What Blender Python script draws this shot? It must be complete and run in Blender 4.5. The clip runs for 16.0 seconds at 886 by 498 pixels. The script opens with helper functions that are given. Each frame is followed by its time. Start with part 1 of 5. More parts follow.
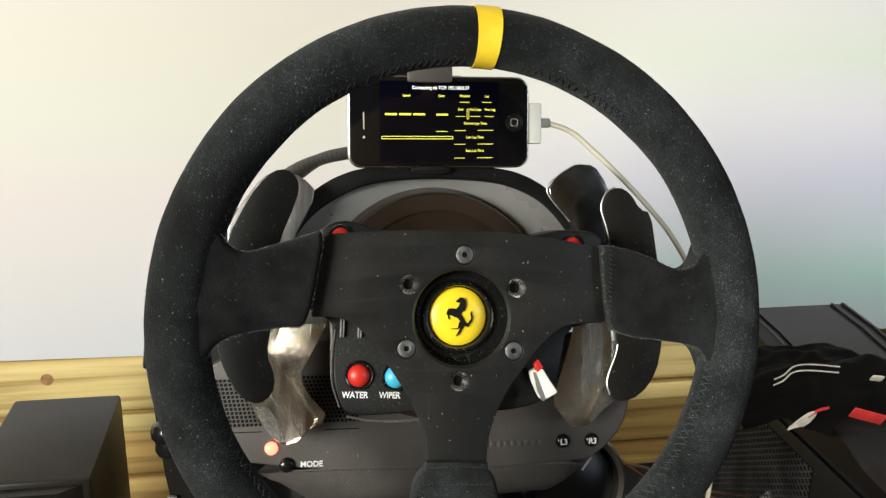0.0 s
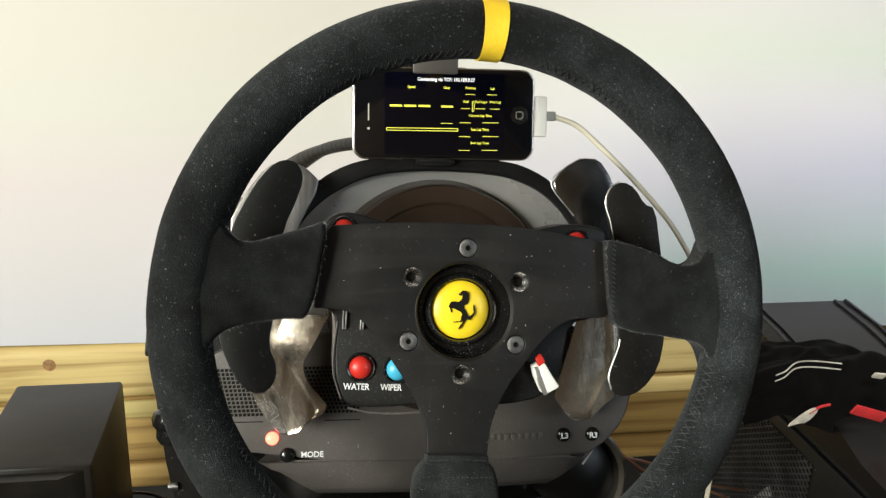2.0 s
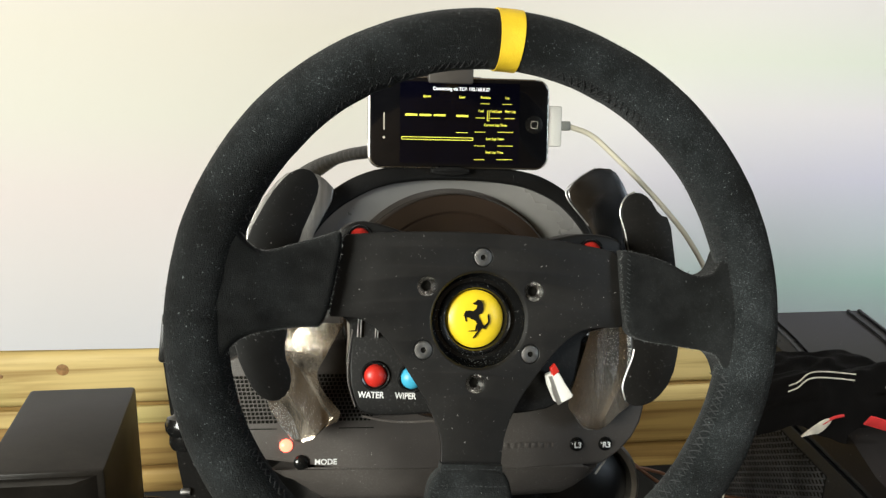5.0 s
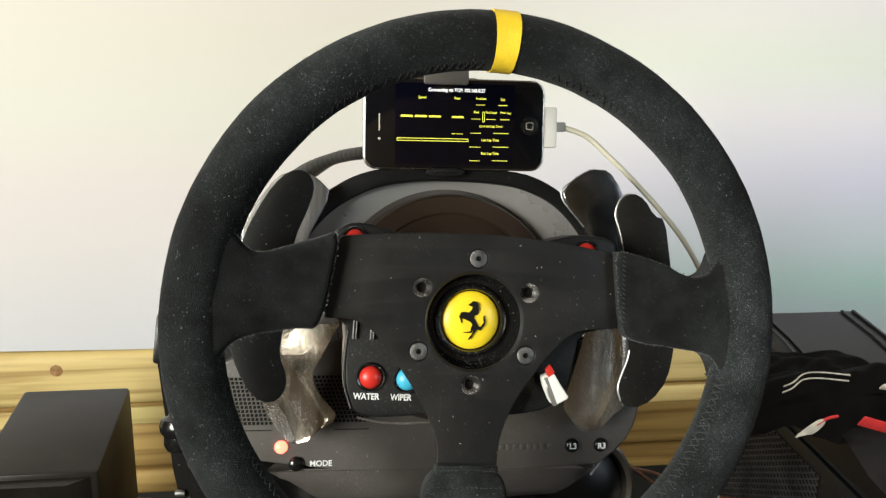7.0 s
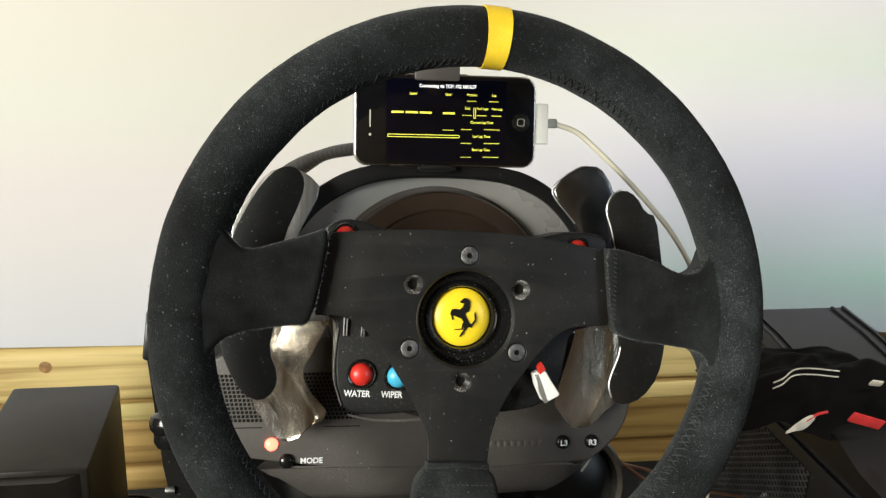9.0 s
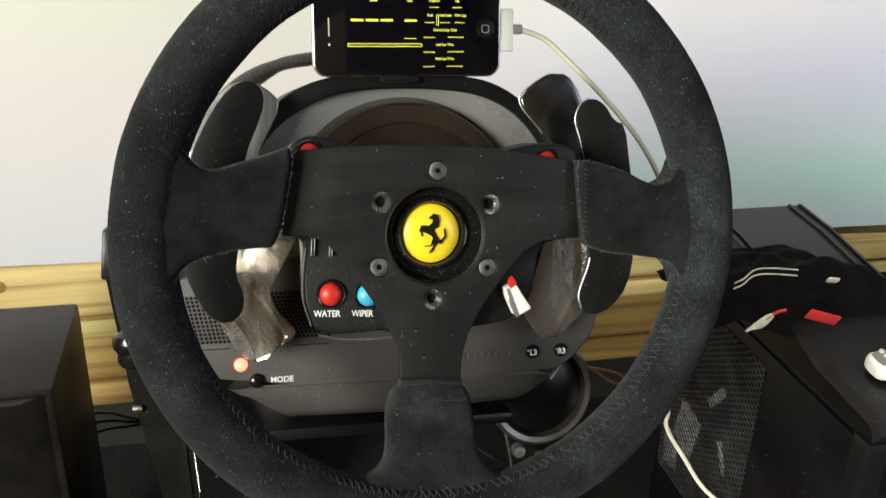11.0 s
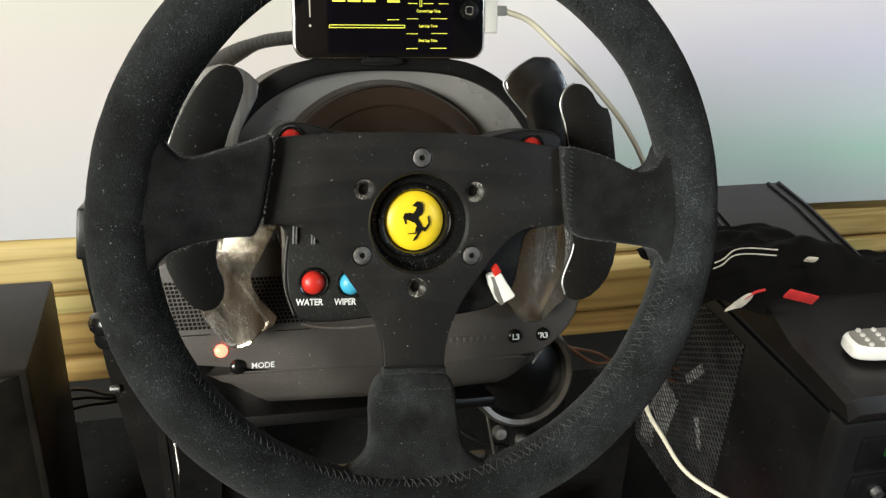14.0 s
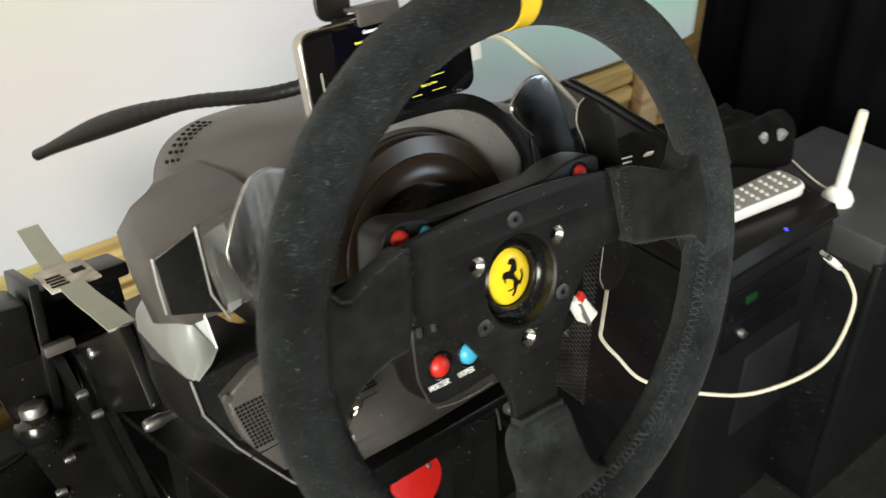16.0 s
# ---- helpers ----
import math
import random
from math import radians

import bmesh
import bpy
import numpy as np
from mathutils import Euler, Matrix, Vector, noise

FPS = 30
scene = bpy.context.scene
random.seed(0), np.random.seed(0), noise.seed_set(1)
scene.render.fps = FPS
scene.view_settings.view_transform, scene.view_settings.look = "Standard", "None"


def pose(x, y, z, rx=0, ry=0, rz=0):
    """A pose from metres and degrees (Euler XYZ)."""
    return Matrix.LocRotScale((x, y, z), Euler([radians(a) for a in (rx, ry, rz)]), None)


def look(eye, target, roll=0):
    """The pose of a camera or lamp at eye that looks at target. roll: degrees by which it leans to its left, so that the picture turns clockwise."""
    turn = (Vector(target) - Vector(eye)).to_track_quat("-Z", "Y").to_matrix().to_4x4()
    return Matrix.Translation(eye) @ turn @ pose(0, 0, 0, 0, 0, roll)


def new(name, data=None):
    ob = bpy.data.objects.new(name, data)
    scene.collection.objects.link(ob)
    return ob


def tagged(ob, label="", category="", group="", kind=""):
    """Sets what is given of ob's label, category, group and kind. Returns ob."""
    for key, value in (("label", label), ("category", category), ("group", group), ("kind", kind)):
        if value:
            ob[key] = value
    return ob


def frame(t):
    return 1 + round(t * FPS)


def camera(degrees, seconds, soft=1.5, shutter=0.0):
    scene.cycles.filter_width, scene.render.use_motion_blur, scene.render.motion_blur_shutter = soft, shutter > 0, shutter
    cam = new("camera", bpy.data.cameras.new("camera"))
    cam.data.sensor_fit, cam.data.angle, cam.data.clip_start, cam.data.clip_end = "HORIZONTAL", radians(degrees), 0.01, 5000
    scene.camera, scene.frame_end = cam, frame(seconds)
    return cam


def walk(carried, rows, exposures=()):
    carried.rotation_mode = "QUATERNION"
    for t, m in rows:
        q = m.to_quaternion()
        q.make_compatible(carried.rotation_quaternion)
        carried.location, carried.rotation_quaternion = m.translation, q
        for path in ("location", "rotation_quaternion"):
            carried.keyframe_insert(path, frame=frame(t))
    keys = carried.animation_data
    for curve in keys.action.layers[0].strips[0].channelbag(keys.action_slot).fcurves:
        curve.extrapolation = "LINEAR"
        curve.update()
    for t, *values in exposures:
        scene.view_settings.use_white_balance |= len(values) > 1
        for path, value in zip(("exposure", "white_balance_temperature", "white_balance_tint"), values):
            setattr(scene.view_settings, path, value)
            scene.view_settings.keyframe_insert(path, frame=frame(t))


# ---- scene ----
cam = camera(51.6, 16.0, soft=1.35, shutter=0.55)
METRES, EYE, TILT, LEAN, TURN = 0.30, 1.0, -18.0, -1.0, -9.3
ROWS = [
    (0.0, 0.0, 0.0, 0.0, 0.0, 0.0, -0.0),
    (0.5, 0.0015, 0.0045, 0.0043, -0.01, -0.02, -0.46),
    (1.0, -0.0008, 0.0014, 0.0052, 0.3, -0.16, -0.5),
    (1.5, -0.0022, 0.0022, 0.0039, 0.2, -0.4, -0.64),
    (2.0, -0.0011, 0.0035, 0.0058, 0.18, -0.65, -0.76),
    (2.5, -0.0023, -0.0001, 0.0057, 0.48, -0.69, -0.77),
    (3.0, -0.0081, -0.0025, 0.0051, 0.89, -0.61, -0.88),
    (3.5, -0.0086, -0.0009, 0.0059, 0.94, -0.58, -1.01),
    (6.0, -0.0111, -0.0027, 0.0129, 0.72, -0.03, -1.1),
    (6.5, -0.0105, -0.0027, 0.013, 0.61, 0.0, -1.03),
    (7.0, -0.0121, -0.0009, 0.0126, 0.46, -0.24, -1.09),
    (7.5, -0.0116, 0.0011, 0.0124, 0.09, -0.38, -1.03),
    (8.0, -0.0111, 0.0028, 0.0134, -0.0, -0.39, -1.11),
    (10.5, -0.0228, 0.0078, 0.0205, -0.97, -2.12, -0.8),
    (11.0, -0.0344, 0.039, 0.0384, -2.95, -6.64, 0.21),
    (11.5, -0.0369, 0.0469, 0.049, -3.14, -7.38, -0.88),
    (12.0, -0.0397, 0.0611, 0.0582, -5.21, -7.21, -0.56),
    (12.5, -0.052, 0.0726, 0.0695, -4.96, -7.37, -0.6),
    (13.0, -0.046, 0.0688, 0.0714, -4.41, -8.29, -0.22),
    (13.5, -0.0469, 0.0637, 0.0722, -4.52, -8.29, -0.17),
    (14.0, -0.0463, 0.0626, 0.0703, -4.4, -8.63, -0.11),
    (14.5, -0.0781, 0.0727, 0.1009, -6.59, -8.82, 1.71),
    (15.0, -0.2118, 0.0902, 0.179, -9.69, -10.82, 5.91),
    (15.5, -0.4347, 0.1949, 0.3527, -19.88, -14.76, 11.35),
    (16.0, -0.7173, 0.3009, 0.474, -28.14, -18.93, 10.07),
]
walk(cam, [(t, pose(0, 0, EYE, TILT, LEAN, TURN) @ pose(METRES * x, METRES * y, METRES * z, 90 + pitch, roll, yaw)) for t, x, y, z, yaw, pitch, roll in ROWS],
     exposures=[(0.0, 0.0), (16.0, 0.0)])

# ---- light ----
world = bpy.data.worlds.new("room_air")
scene.world = world
world.use_nodes = True
wn = world.node_tree.nodes
wn["Background"].inputs[0].default_value = (0.75, 0.86, 1.0, 1)
wn["Background"].inputs[1].default_value = 0.05


def area_lamp(name, eye, target, sx, sy, watts, colour):
    data = bpy.data.lights.new(name, "AREA")
    data.shape, data.size, data.size_y, data.energy, data.color = "RECTANGLE", sx, sy, watts, colour
    ob = new(name, data)
    ob.matrix_world = look(eye, target)
    return ob


# daylight from the left window; the right lamp and the spot are added fills
area_lamp("window_daylight", (-2.12, -1.35, 1.55), (0.2, 0.6, 0.9), 1.5, 1.05, 196, (0.95, 0.965, 0.87))
# added cool fill for the wheel's dark right side; no window known there
area_lamp("right_fill", (2.22, -1.5, 1.6), (0.3, 0.4, 0.8), 0.8, 0.8, 17, (0.76, 0.89, 1.0))
# added spot without a source in the room, evens out the screen's right
throw = bpy.data.lights.new("screen_fill_spot", "SPOT")
throw.energy, throw.color, throw.spot_size, throw.spot_blend, throw.shadow_soft_size = 150, (0.93, 0.97, 0.96), radians(50), 1.0, 0.04
throw_ob = new("screen_fill_spot", throw)
throw_ob.matrix_world = look((0.8, -0.6, 2.2), (0.98, 1.17, 0.58))

# ---- materials ----


def mat(name, colour, rough=0.5, metal=0.0, vary=0.25, scale=60.0, bump=0.1, bump_scale=None, dust=0.0, dust_scale=900.0,
        dust_colour=(0.35, 0.35, 0.34), coat=0.0, sheen=0.0, spec=0.5, bump_distance=0.0006, stretch=None, dust_low=0.58, lint=0.0, lint_scale=380.0,
        lint_colour=(0.42, 0.42, 0.41), cloud=0.0):
    """A surface with grain and wear at two scales, in metres of the object's own space."""
    m = bpy.data.materials.new(name)
    m.use_nodes = True
    nt = m.node_tree
    n, link = nt.nodes, nt.links.new
    bsdf = n["Principled BSDF"]
    co = n.new("ShaderNodeTexCoord")
    src = co.outputs["Object"]
    if stretch:
        mp = n.new("ShaderNodeMapping")
        mp.inputs["Scale"].default_value = stretch
        link(src, mp.inputs["Vector"])
        src = mp.outputs["Vector"]
    big = n.new("ShaderNodeTexNoise")
    big.inputs["Scale"].default_value, big.inputs["Detail"].default_value = scale, 6
    fine = n.new("ShaderNodeTexNoise")
    fine.inputs["Scale"].default_value, fine.inputs["Detail"].default_value = (bump_scale or scale * 14), 3
    link(src, big.inputs["Vector"])
    link(src, fine.inputs["Vector"])
    ramp = n.new("ShaderNodeValToRGB")
    lo, hi = 1 - vary, 1 + vary
    ramp.color_ramp.elements[0].position, ramp.color_ramp.elements[1].position = 0.3, 0.72
    ramp.color_ramp.elements[0].color = (*[c * lo for c in colour], 1)
    ramp.color_ramp.elements[1].color = (*[min(1, c * hi) for c in colour], 1)
    link(big.outputs["Fac"], ramp.inputs["Fac"])
    out = ramp.outputs["Color"]
    if dust:
        spots = n.new("ShaderNodeTexNoise")
        spots.inputs["Scale"].default_value, spots.inputs["Detail"].default_value = dust_scale, 2
        link(src, spots.inputs["Vector"])
        pick = n.new("ShaderNodeMapRange")
        pick.inputs["From Min"].default_value, pick.inputs["From Max"].default_value = dust_low, dust_low + 0.1
        link(spots.outputs["Fac"], pick.inputs["Value"])
        patch = n.new("ShaderNodeMapRange")
        patch.inputs["From Min"].default_value, patch.inputs["From Max"].default_value = 0.38, 0.68
        link(big.outputs["Fac"], patch.inputs["Value"])
        both = n.new("ShaderNodeMath")
        both.operation = "MULTIPLY"
        link(pick.outputs["Result"], both.inputs[0])
        link(patch.outputs["Result"], both.inputs[1])
        amount = n.new("ShaderNodeMath")
        amount.operation = "MULTIPLY"
        amount.inputs[1].default_value = dust
        link(both.outputs["Value"], amount.inputs[0])
        mix = n.new("ShaderNodeMix")
        mix.data_type = "RGBA"
        link(amount.outputs["Value"], mix.inputs["Factor"])
        link(out, mix.inputs["A"])
        mix.inputs["B"].default_value = (*dust_colour, 1)
        out = mix.outputs["Result"]
    if cloud:
        soft = n.new("ShaderNodeTexNoise")
        soft.inputs["Scale"].default_value, soft.inputs["Detail"].default_value, soft.inputs["Roughness"].default_value = 46, 7, 0.68
        link(src, soft.inputs["Vector"])
        span = n.new("ShaderNodeMapRange")
        span.inputs["From Min"].default_value, span.inputs["From Max"].default_value = 0.36, 0.7
        span.inputs["To Min"].default_value, span.inputs["To Max"].default_value = 1 - cloud, 1 + 1.6 * cloud
        link(soft.outputs["Fac"], span.inputs["Value"])
        tone = n.new("ShaderNodeVectorMath")
        tone.operation = "SCALE"
        link(out, tone.inputs[0])
        link(span.outputs["Result"], tone.inputs["Scale"])
        out = tone.outputs["Vector"]
    if lint:
        # single specks of lint: a few cells of a point pattern, each with a small ragged dot
        warp = n.new("ShaderNodeTexNoise")
        warp.inputs["Scale"].default_value = lint_scale * 2.5
        link(src, warp.inputs["Vector"])
        bent = n.new("ShaderNodeMix")
        bent.data_type, bent.inputs["Factor"].default_value = "VECTOR", 0.0022
        link(src, bent.inputs["A"])
        link(warp.outputs["Color"], bent.inputs["B"])
        cell = n.new("ShaderNodeTexVoronoi")
        cell.inputs["Scale"].default_value = lint_scale
        link(bent.outputs["Result"], cell.inputs["Vector"])
        parts = n.new("ShaderNodeSeparateColor")
        link(cell.outputs["Color"], parts.inputs["Color"])
        size = n.new("ShaderNodeMapRange")
        size.inputs["From Min"].default_value, size.inputs["From Max"].default_value = 1 - lint, 1.0
        size.inputs["To Min"].default_value, size.inputs["To Max"].default_value = 0.0, 0.3
        link(parts.outputs["Red"], size.inputs["Value"])
        inside = n.new("ShaderNodeMath")
        inside.operation = "LESS_THAN"
        link(cell.outputs["Distance"], inside.inputs[0])
        link(size.outputs["Result"], inside.inputs[1])
        fade = n.new("ShaderNodeMath")
        fade.operation = "MULTIPLY"
        link(inside.outputs["Value"], fade.inputs[0])
        link(parts.outputs["Green"], fade.inputs[1])
        fleck = n.new("ShaderNodeMix")
        fleck.data_type = "RGBA"
        link(fade.outputs["Value"], fleck.inputs["Factor"])
        link(out, fleck.inputs["A"])
        fleck.inputs["B"].default_value = (*lint_colour, 1)
        out = fleck.outputs["Result"]
    link(out, bsdf.inputs["Base Color"])
    rr = n.new("ShaderNodeMapRange")
    rr.inputs["To Min"].default_value, rr.inputs["To Max"].default_value = max(0.02, rough - 0.08), min(1, rough + 0.1)
    link(big.outputs["Fac"], rr.inputs["Value"])
    link(rr.outputs["Result"], bsdf.inputs["Roughness"])
    bsdf.inputs["Metallic"].default_value = metal
    if dust and metal > 0.9:
        bare = n.new("ShaderNodeMath")
        bare.operation = "SUBTRACT"
        bare.inputs[0].default_value = 1.0
        link(amount.outputs["Value"], bare.inputs[1])
        link(bare.outputs["Value"], bsdf.inputs["Metallic"])
    bsdf.inputs["Coat Weight"].default_value = coat
    bsdf.inputs["Sheen Weight"].default_value = sheen
    bsdf.inputs["Sheen Roughness"].default_value = 0.45
    bsdf.inputs["Specular IOR Level"].default_value = spec
    if bump:
        bp = n.new("ShaderNodeBump")
        bp.inputs["Strength"].default_value, bp.inputs["Distance"].default_value = bump, bump_distance
        link(fine.outputs["Fac"], bp.inputs["Height"])
        link(bp.outputs["Normal"], bsdf.inputs["Normal"])
    return m


def glow(name, colour, strength):
    m = mat(name, colour, 0.3, bump=0)
    b = m.node_tree.nodes["Principled BSDF"]
    b.inputs["Emission Color"].default_value, b.inputs["Emission Strength"].default_value = (*colour, 1), strength
    return m


SUEDE = mat("black_suede", (0.0085, 0.0098, 0.0104), 0.9, vary=0.85, scale=9, bump=1.0, bump_scale=1500, dust=0.35, dust_scale=1250, dust_colour=(0.1, 0.115, 0.12), sheen=0.06, spec=0.2, bump_distance=0.0008, dust_low=0.56, lint=0.26, lint_scale=1000, lint_colour=(0.3, 0.33, 0.34), cloud=0.5)
SUEDE_FLAT = mat("smooth_black_suede", (0.0066, 0.0071, 0.0072), 0.9, vary=0.6, scale=22, bump=0.8, bump_scale=1900, dust=0.15, dust_scale=1200, dust_colour=(0.09, 0.1, 0.105), sheen=0.05, spec=0.2, bump_distance=0.0006, dust_low=0.58, lint=0.05, lint_scale=800, lint_colour=(0.15, 0.155, 0.155), cloud=0.55)
SUEDE_WORN = mat("worn_black_suede", (0.0115, 0.0127, 0.0132), 0.85, vary=0.75, scale=18, bump=1.0, bump_scale=1600, dust=0.3, dust_scale=1250, dust_colour=(0.1, 0.115, 0.12), sheen=0.05, spec=0.2, bump_distance=0.0007, dust_low=0.57, lint=0.08, lint_scale=900, lint_colour=(0.28, 0.3, 0.3), cloud=0.6)
NAP = mat("raised_suede_fibre", (0.07, 0.08, 0.084), 0.6, vary=0.9, scale=11, bump=0)
NAP_PALE = mat("pale_suede_fibre", (0.13, 0.135, 0.135), 0.7, vary=0.6, scale=60, bump=0)
NAP_RUBBED = mat("rubbed_suede_fibre", (0.075, 0.088, 0.094), 0.7, vary=0.6, scale=30, bump=0)
CLIP_BROWN = mat("grey_brown_plastic", (0.075, 0.066, 0.06), 0.45, vary=0.12, scale=40, bump=0.1)
PLATE = mat("black_anodised_metal", (0.0078, 0.0072, 0.0068), 0.5, vary=0.3, scale=30, bump=0.12, bump_scale=2500, dust=0.3, dust_scale=850, dust_low=0.66, spec=0.32, lint=0.06, lint_scale=800, lint_colour=(0.3, 0.29, 0.28), cloud=0.25)
GLOSS = mat("gloss_black_plastic", (0.006, 0.006, 0.006), 0.2, vary=0.2, scale=30, bump=0.02, dust=0.35, dust_scale=900, dust_low=0.62, lint=0.14, lint_scale=900, lint_colour=(0.4, 0.4, 0.38))
PLASTIC = mat("charcoal_textured_plastic", (0.07, 0.0615, 0.0565), 0.4, vary=0.2, scale=24, bump=0.45, bump_scale=1500, dust=0.2, dust_scale=1000, lint=0.07, lint_scale=800, lint_colour=(0.4, 0.39, 0.37))
PLASTIC_DARK = mat("black_matt_plastic", (0.0062, 0.006, 0.006), 0.45, spec=0.32, lint=0.05, lint_scale=800, lint_colour=(0.2, 0.2, 0.19), vary=0.2, scale=20, bump=0.25, bump_scale=1500, dust=0.07, dust_scale=900)
SATIN = mat("satin_grey_plastic", (0.36, 0.35, 0.34), 0.28, 0.3, vary=0.18, scale=18, bump=0.05, coat=0.4, lint=0.06, lint_scale=900)
BROWN_GLOSS = mat("smoked_gloss_plastic", (0.034, 0.0225, 0.016), 0.2, vary=0.3, scale=12, bump=0.03)
CHROME = mat("brushed_mirror_steel", (0.5, 0.435, 0.36), 0.2, 1.0, vary=0.2, scale=60, bump=0.3, bump_scale=1700, dust=0.5, dust_scale=3200, dust_colour=(0.06, 0.055, 0.05), stretch=(1.6, 1, 0.45), dust_low=0.45, lint=0.14, lint_scale=1400, lint_colour=(0.6, 0.58, 0.54))
BRUSHED = mat("brushed_grey_steel", (0.42, 0.405, 0.39), 0.36, 1.0, vary=0.35, scale=45, bump=0.25, bump_scale=520, dust=0.35, dust_scale=700, dust_colour=(0.1, 0.095, 0.09), stretch=(3.2, 1, 0.35), dust_low=0.5)
# darker copy of the paddle steel, its dark reflections put into the colour
CHROME_DARK_REFLECTION = mat("mirror_steel_dark_reflection", (0.27, 0.27, 0.28), 0.2, 1.0, vary=0.25, scale=50, bump=0.03, bump_scale=900, dust=0.2, dust_scale=1400, dust_colour=(0.1, 0.1, 0.1), dust_low=0.55, lint=0.08, lint_scale=900, lint_colour=(0.45, 0.45, 0.44))
DARK_STEEL = mat("blackened_steel", (0.34, 0.33, 0.32), 0.24, 1.0, vary=0.4, scale=200, bump=0.2)
BOLT = mat("dull_bolt_steel", (0.2, 0.195, 0.19), 0.45, 1.0, vary=0.4, scale=200, bump=0.3, lint=0.08, lint_scale=1200)
STEEL = mat("worn_bolt_steel", (0.45, 0.44, 0.43), 0.42, 1.0, vary=0.3, scale=200, bump=0.2)
YELLOW = mat("yellow_leather_band", (0.84, 0.56, 0.03), 0.5, vary=0.12, scale=90, bump=0.35, bump_scale=900)
ENAMEL = mat("yellow_enamel", (0.84, 0.6, 0.02), 0.36, vary=0.1, scale=60, bump=0.03, coat=0.12, lint=0.03, lint_scale=1100, lint_colour=(0.3, 0.25, 0.1))
# print, and flat black standing in for the shade inside holes and slots
INK_AND_HOLES = mat("black_print_and_hole_shade", (0.008, 0.0075, 0.006), 0.7, bump=0, spec=0.1)
THREAD_DARK = mat("black_stitching_thread", (0.012, 0.012, 0.013), 0.9, vary=0.4, scale=200, bump=0.4)
THREAD = mat("grey_stitching_thread", (0.034, 0.036, 0.038), 0.9, vary=0.5, scale=200, bump=0.4)
RED = mat("red_button_plastic", (0.5, 0.022, 0.014), 0.36, vary=0.12, bump=0.05, lint=0.06, lint_scale=900)
BLUE = mat("cyan_button_plastic", (0.05, 0.36, 0.55), 0.36, vary=0.12, bump=0.05, lint=0.06, lint_scale=900)
WHITE = mat("white_plastic", (0.78, 0.76, 0.72), 0.38, vary=0.05, scale=40, bump=0.04)
CABLE = mat("off_white_cable_sleeve", (0.72, 0.66, 0.52), 0.45, vary=0.08, scale=60, bump=0.05)
PRINT = mat("white_print", (0.8, 0.8, 0.8), 0.5, bump=0)
SILVER_DULL = mat("dull_silver_metal", (0.2, 0.185, 0.165), 0.38, 0.9, vary=0.25, scale=60, bump=0.1)
SILVER = mat("silver_knob_plastic", (0.6, 0.58, 0.55), 0.3, 0.8, vary=0.15, scale=100, bump=0.05)
GREY = mat("translucent_grey_plastic", (0.215, 0.22, 0.21), 0.36, vary=0.15, scale=30, bump=0.08)
STRAP = mat("pale_green_plastic", (0.36, 0.37, 0.29), 0.4, vary=0.1, scale=30, bump=0.05)
GLASS_BLACK = mat("black_phone_glass", (0.004, 0.004, 0.005), 0.06, vary=0.1, bump=0, coat=0.3)
PHONE_EDGE = mat("steel_phone_edge", (0.6, 0.57, 0.52), 0.25, 1.0, vary=0.1, bump=0.03)
FRAME = mat("black_powder_coated_steel", (0.0048, 0.0046, 0.0046), 0.3, vary=0.2, scale=20, bump=0.2, bump_scale=1200, dust=0.06, dust_scale=900, spec=0.25, lint=0.06, lint_scale=300, lint_colour=(0.14, 0.13, 0.12))
LIT_YELLOW = glow("lit_yellow_pixels", (0.88, 0.84, 0.1), 0.7)
LIT_WHITE = glow("lit_white_pixels", (0.95, 0.95, 0.95), 0.9)
LED_RED = glow("lit_red_led", (1.0, 0.085, 0.05), 8.0)
LED_SMALL = glow("lit_small_red_led", (1.0, 0.03, 0.02), 0.9)
LED_BLUE = glow("lit_blue_led", (0.04, 0.04, 1.0), 1.5)
LCD_GREEN = glow("lit_green_display", (0.004, 0.03, 0.008), 0.5)
CLOTH = mat("black_cloth", (0.0075, 0.0066, 0.0062), 0.95, vary=0.4, scale=30, bump=0.6, bump_scale=900, sheen=0.03, spec=0.15)
RED_CLOTH = mat("red_fabric_tag", (0.5, 0.02, 0.02), 0.8, vary=0.2, bump=0.3)
PALE_CLOTH = mat("pale_fabric_label", (0.55, 0.5, 0.42), 0.8, vary=0.25, scale=120, bump=0.3)
CASE = mat("black_painted_steel", (0.0042, 0.0042, 0.0048), 0.38, spec=0.3, vary=0.2, scale=14, bump=0.2, bump_scale=1600, dust=0.06, dust_scale=700, lint=0.05, lint_scale=300, lint_colour=(0.12, 0.12, 0.12))
CASE_GREY = mat("dark_grey_case_plastic", (0.0075, 0.0075, 0.008), 0.36, spec=0.35, vary=0.15, scale=14, bump=0.15, bump_scale=1400)
CASE_PANEL = mat("dark_grey_panel_plastic", (0.014, 0.0138, 0.015), 0.42, vary=0.2, scale=20, bump=0.1, spec=0.3)
CASE_TOP = mat("gloss_brown_black_plastic", (0.0085, 0.0075, 0.0072), 0.3, spec=0.28, vary=0.2, scale=14, bump=0.04, bump_scale=900, lint=0.05, lint_scale=600, lint_colour=(0.2, 0.2, 0.2))
ROUTER = mat("grey_box_plastic", (0.035, 0.034, 0.035), 0.5, vary=0.12, scale=20, bump=0.1)
RUBBER = mat("grey_rubber_keys", (0.5, 0.48, 0.44), 0.6, vary=0.1, bump=0.1)
KEYPAD = mat("taupe_keypad", (0.2, 0.185, 0.16), 0.5, vary=0.1, bump=0.1)
CARDBOX = mat("dark_brown_vinyl", (0.0105, 0.0088, 0.0072), 0.36, vary=0.35, scale=16, bump=0.2, bump_scale=700, dust=0.03, dust_scale=700, spec=0.3, cloud=0.2)
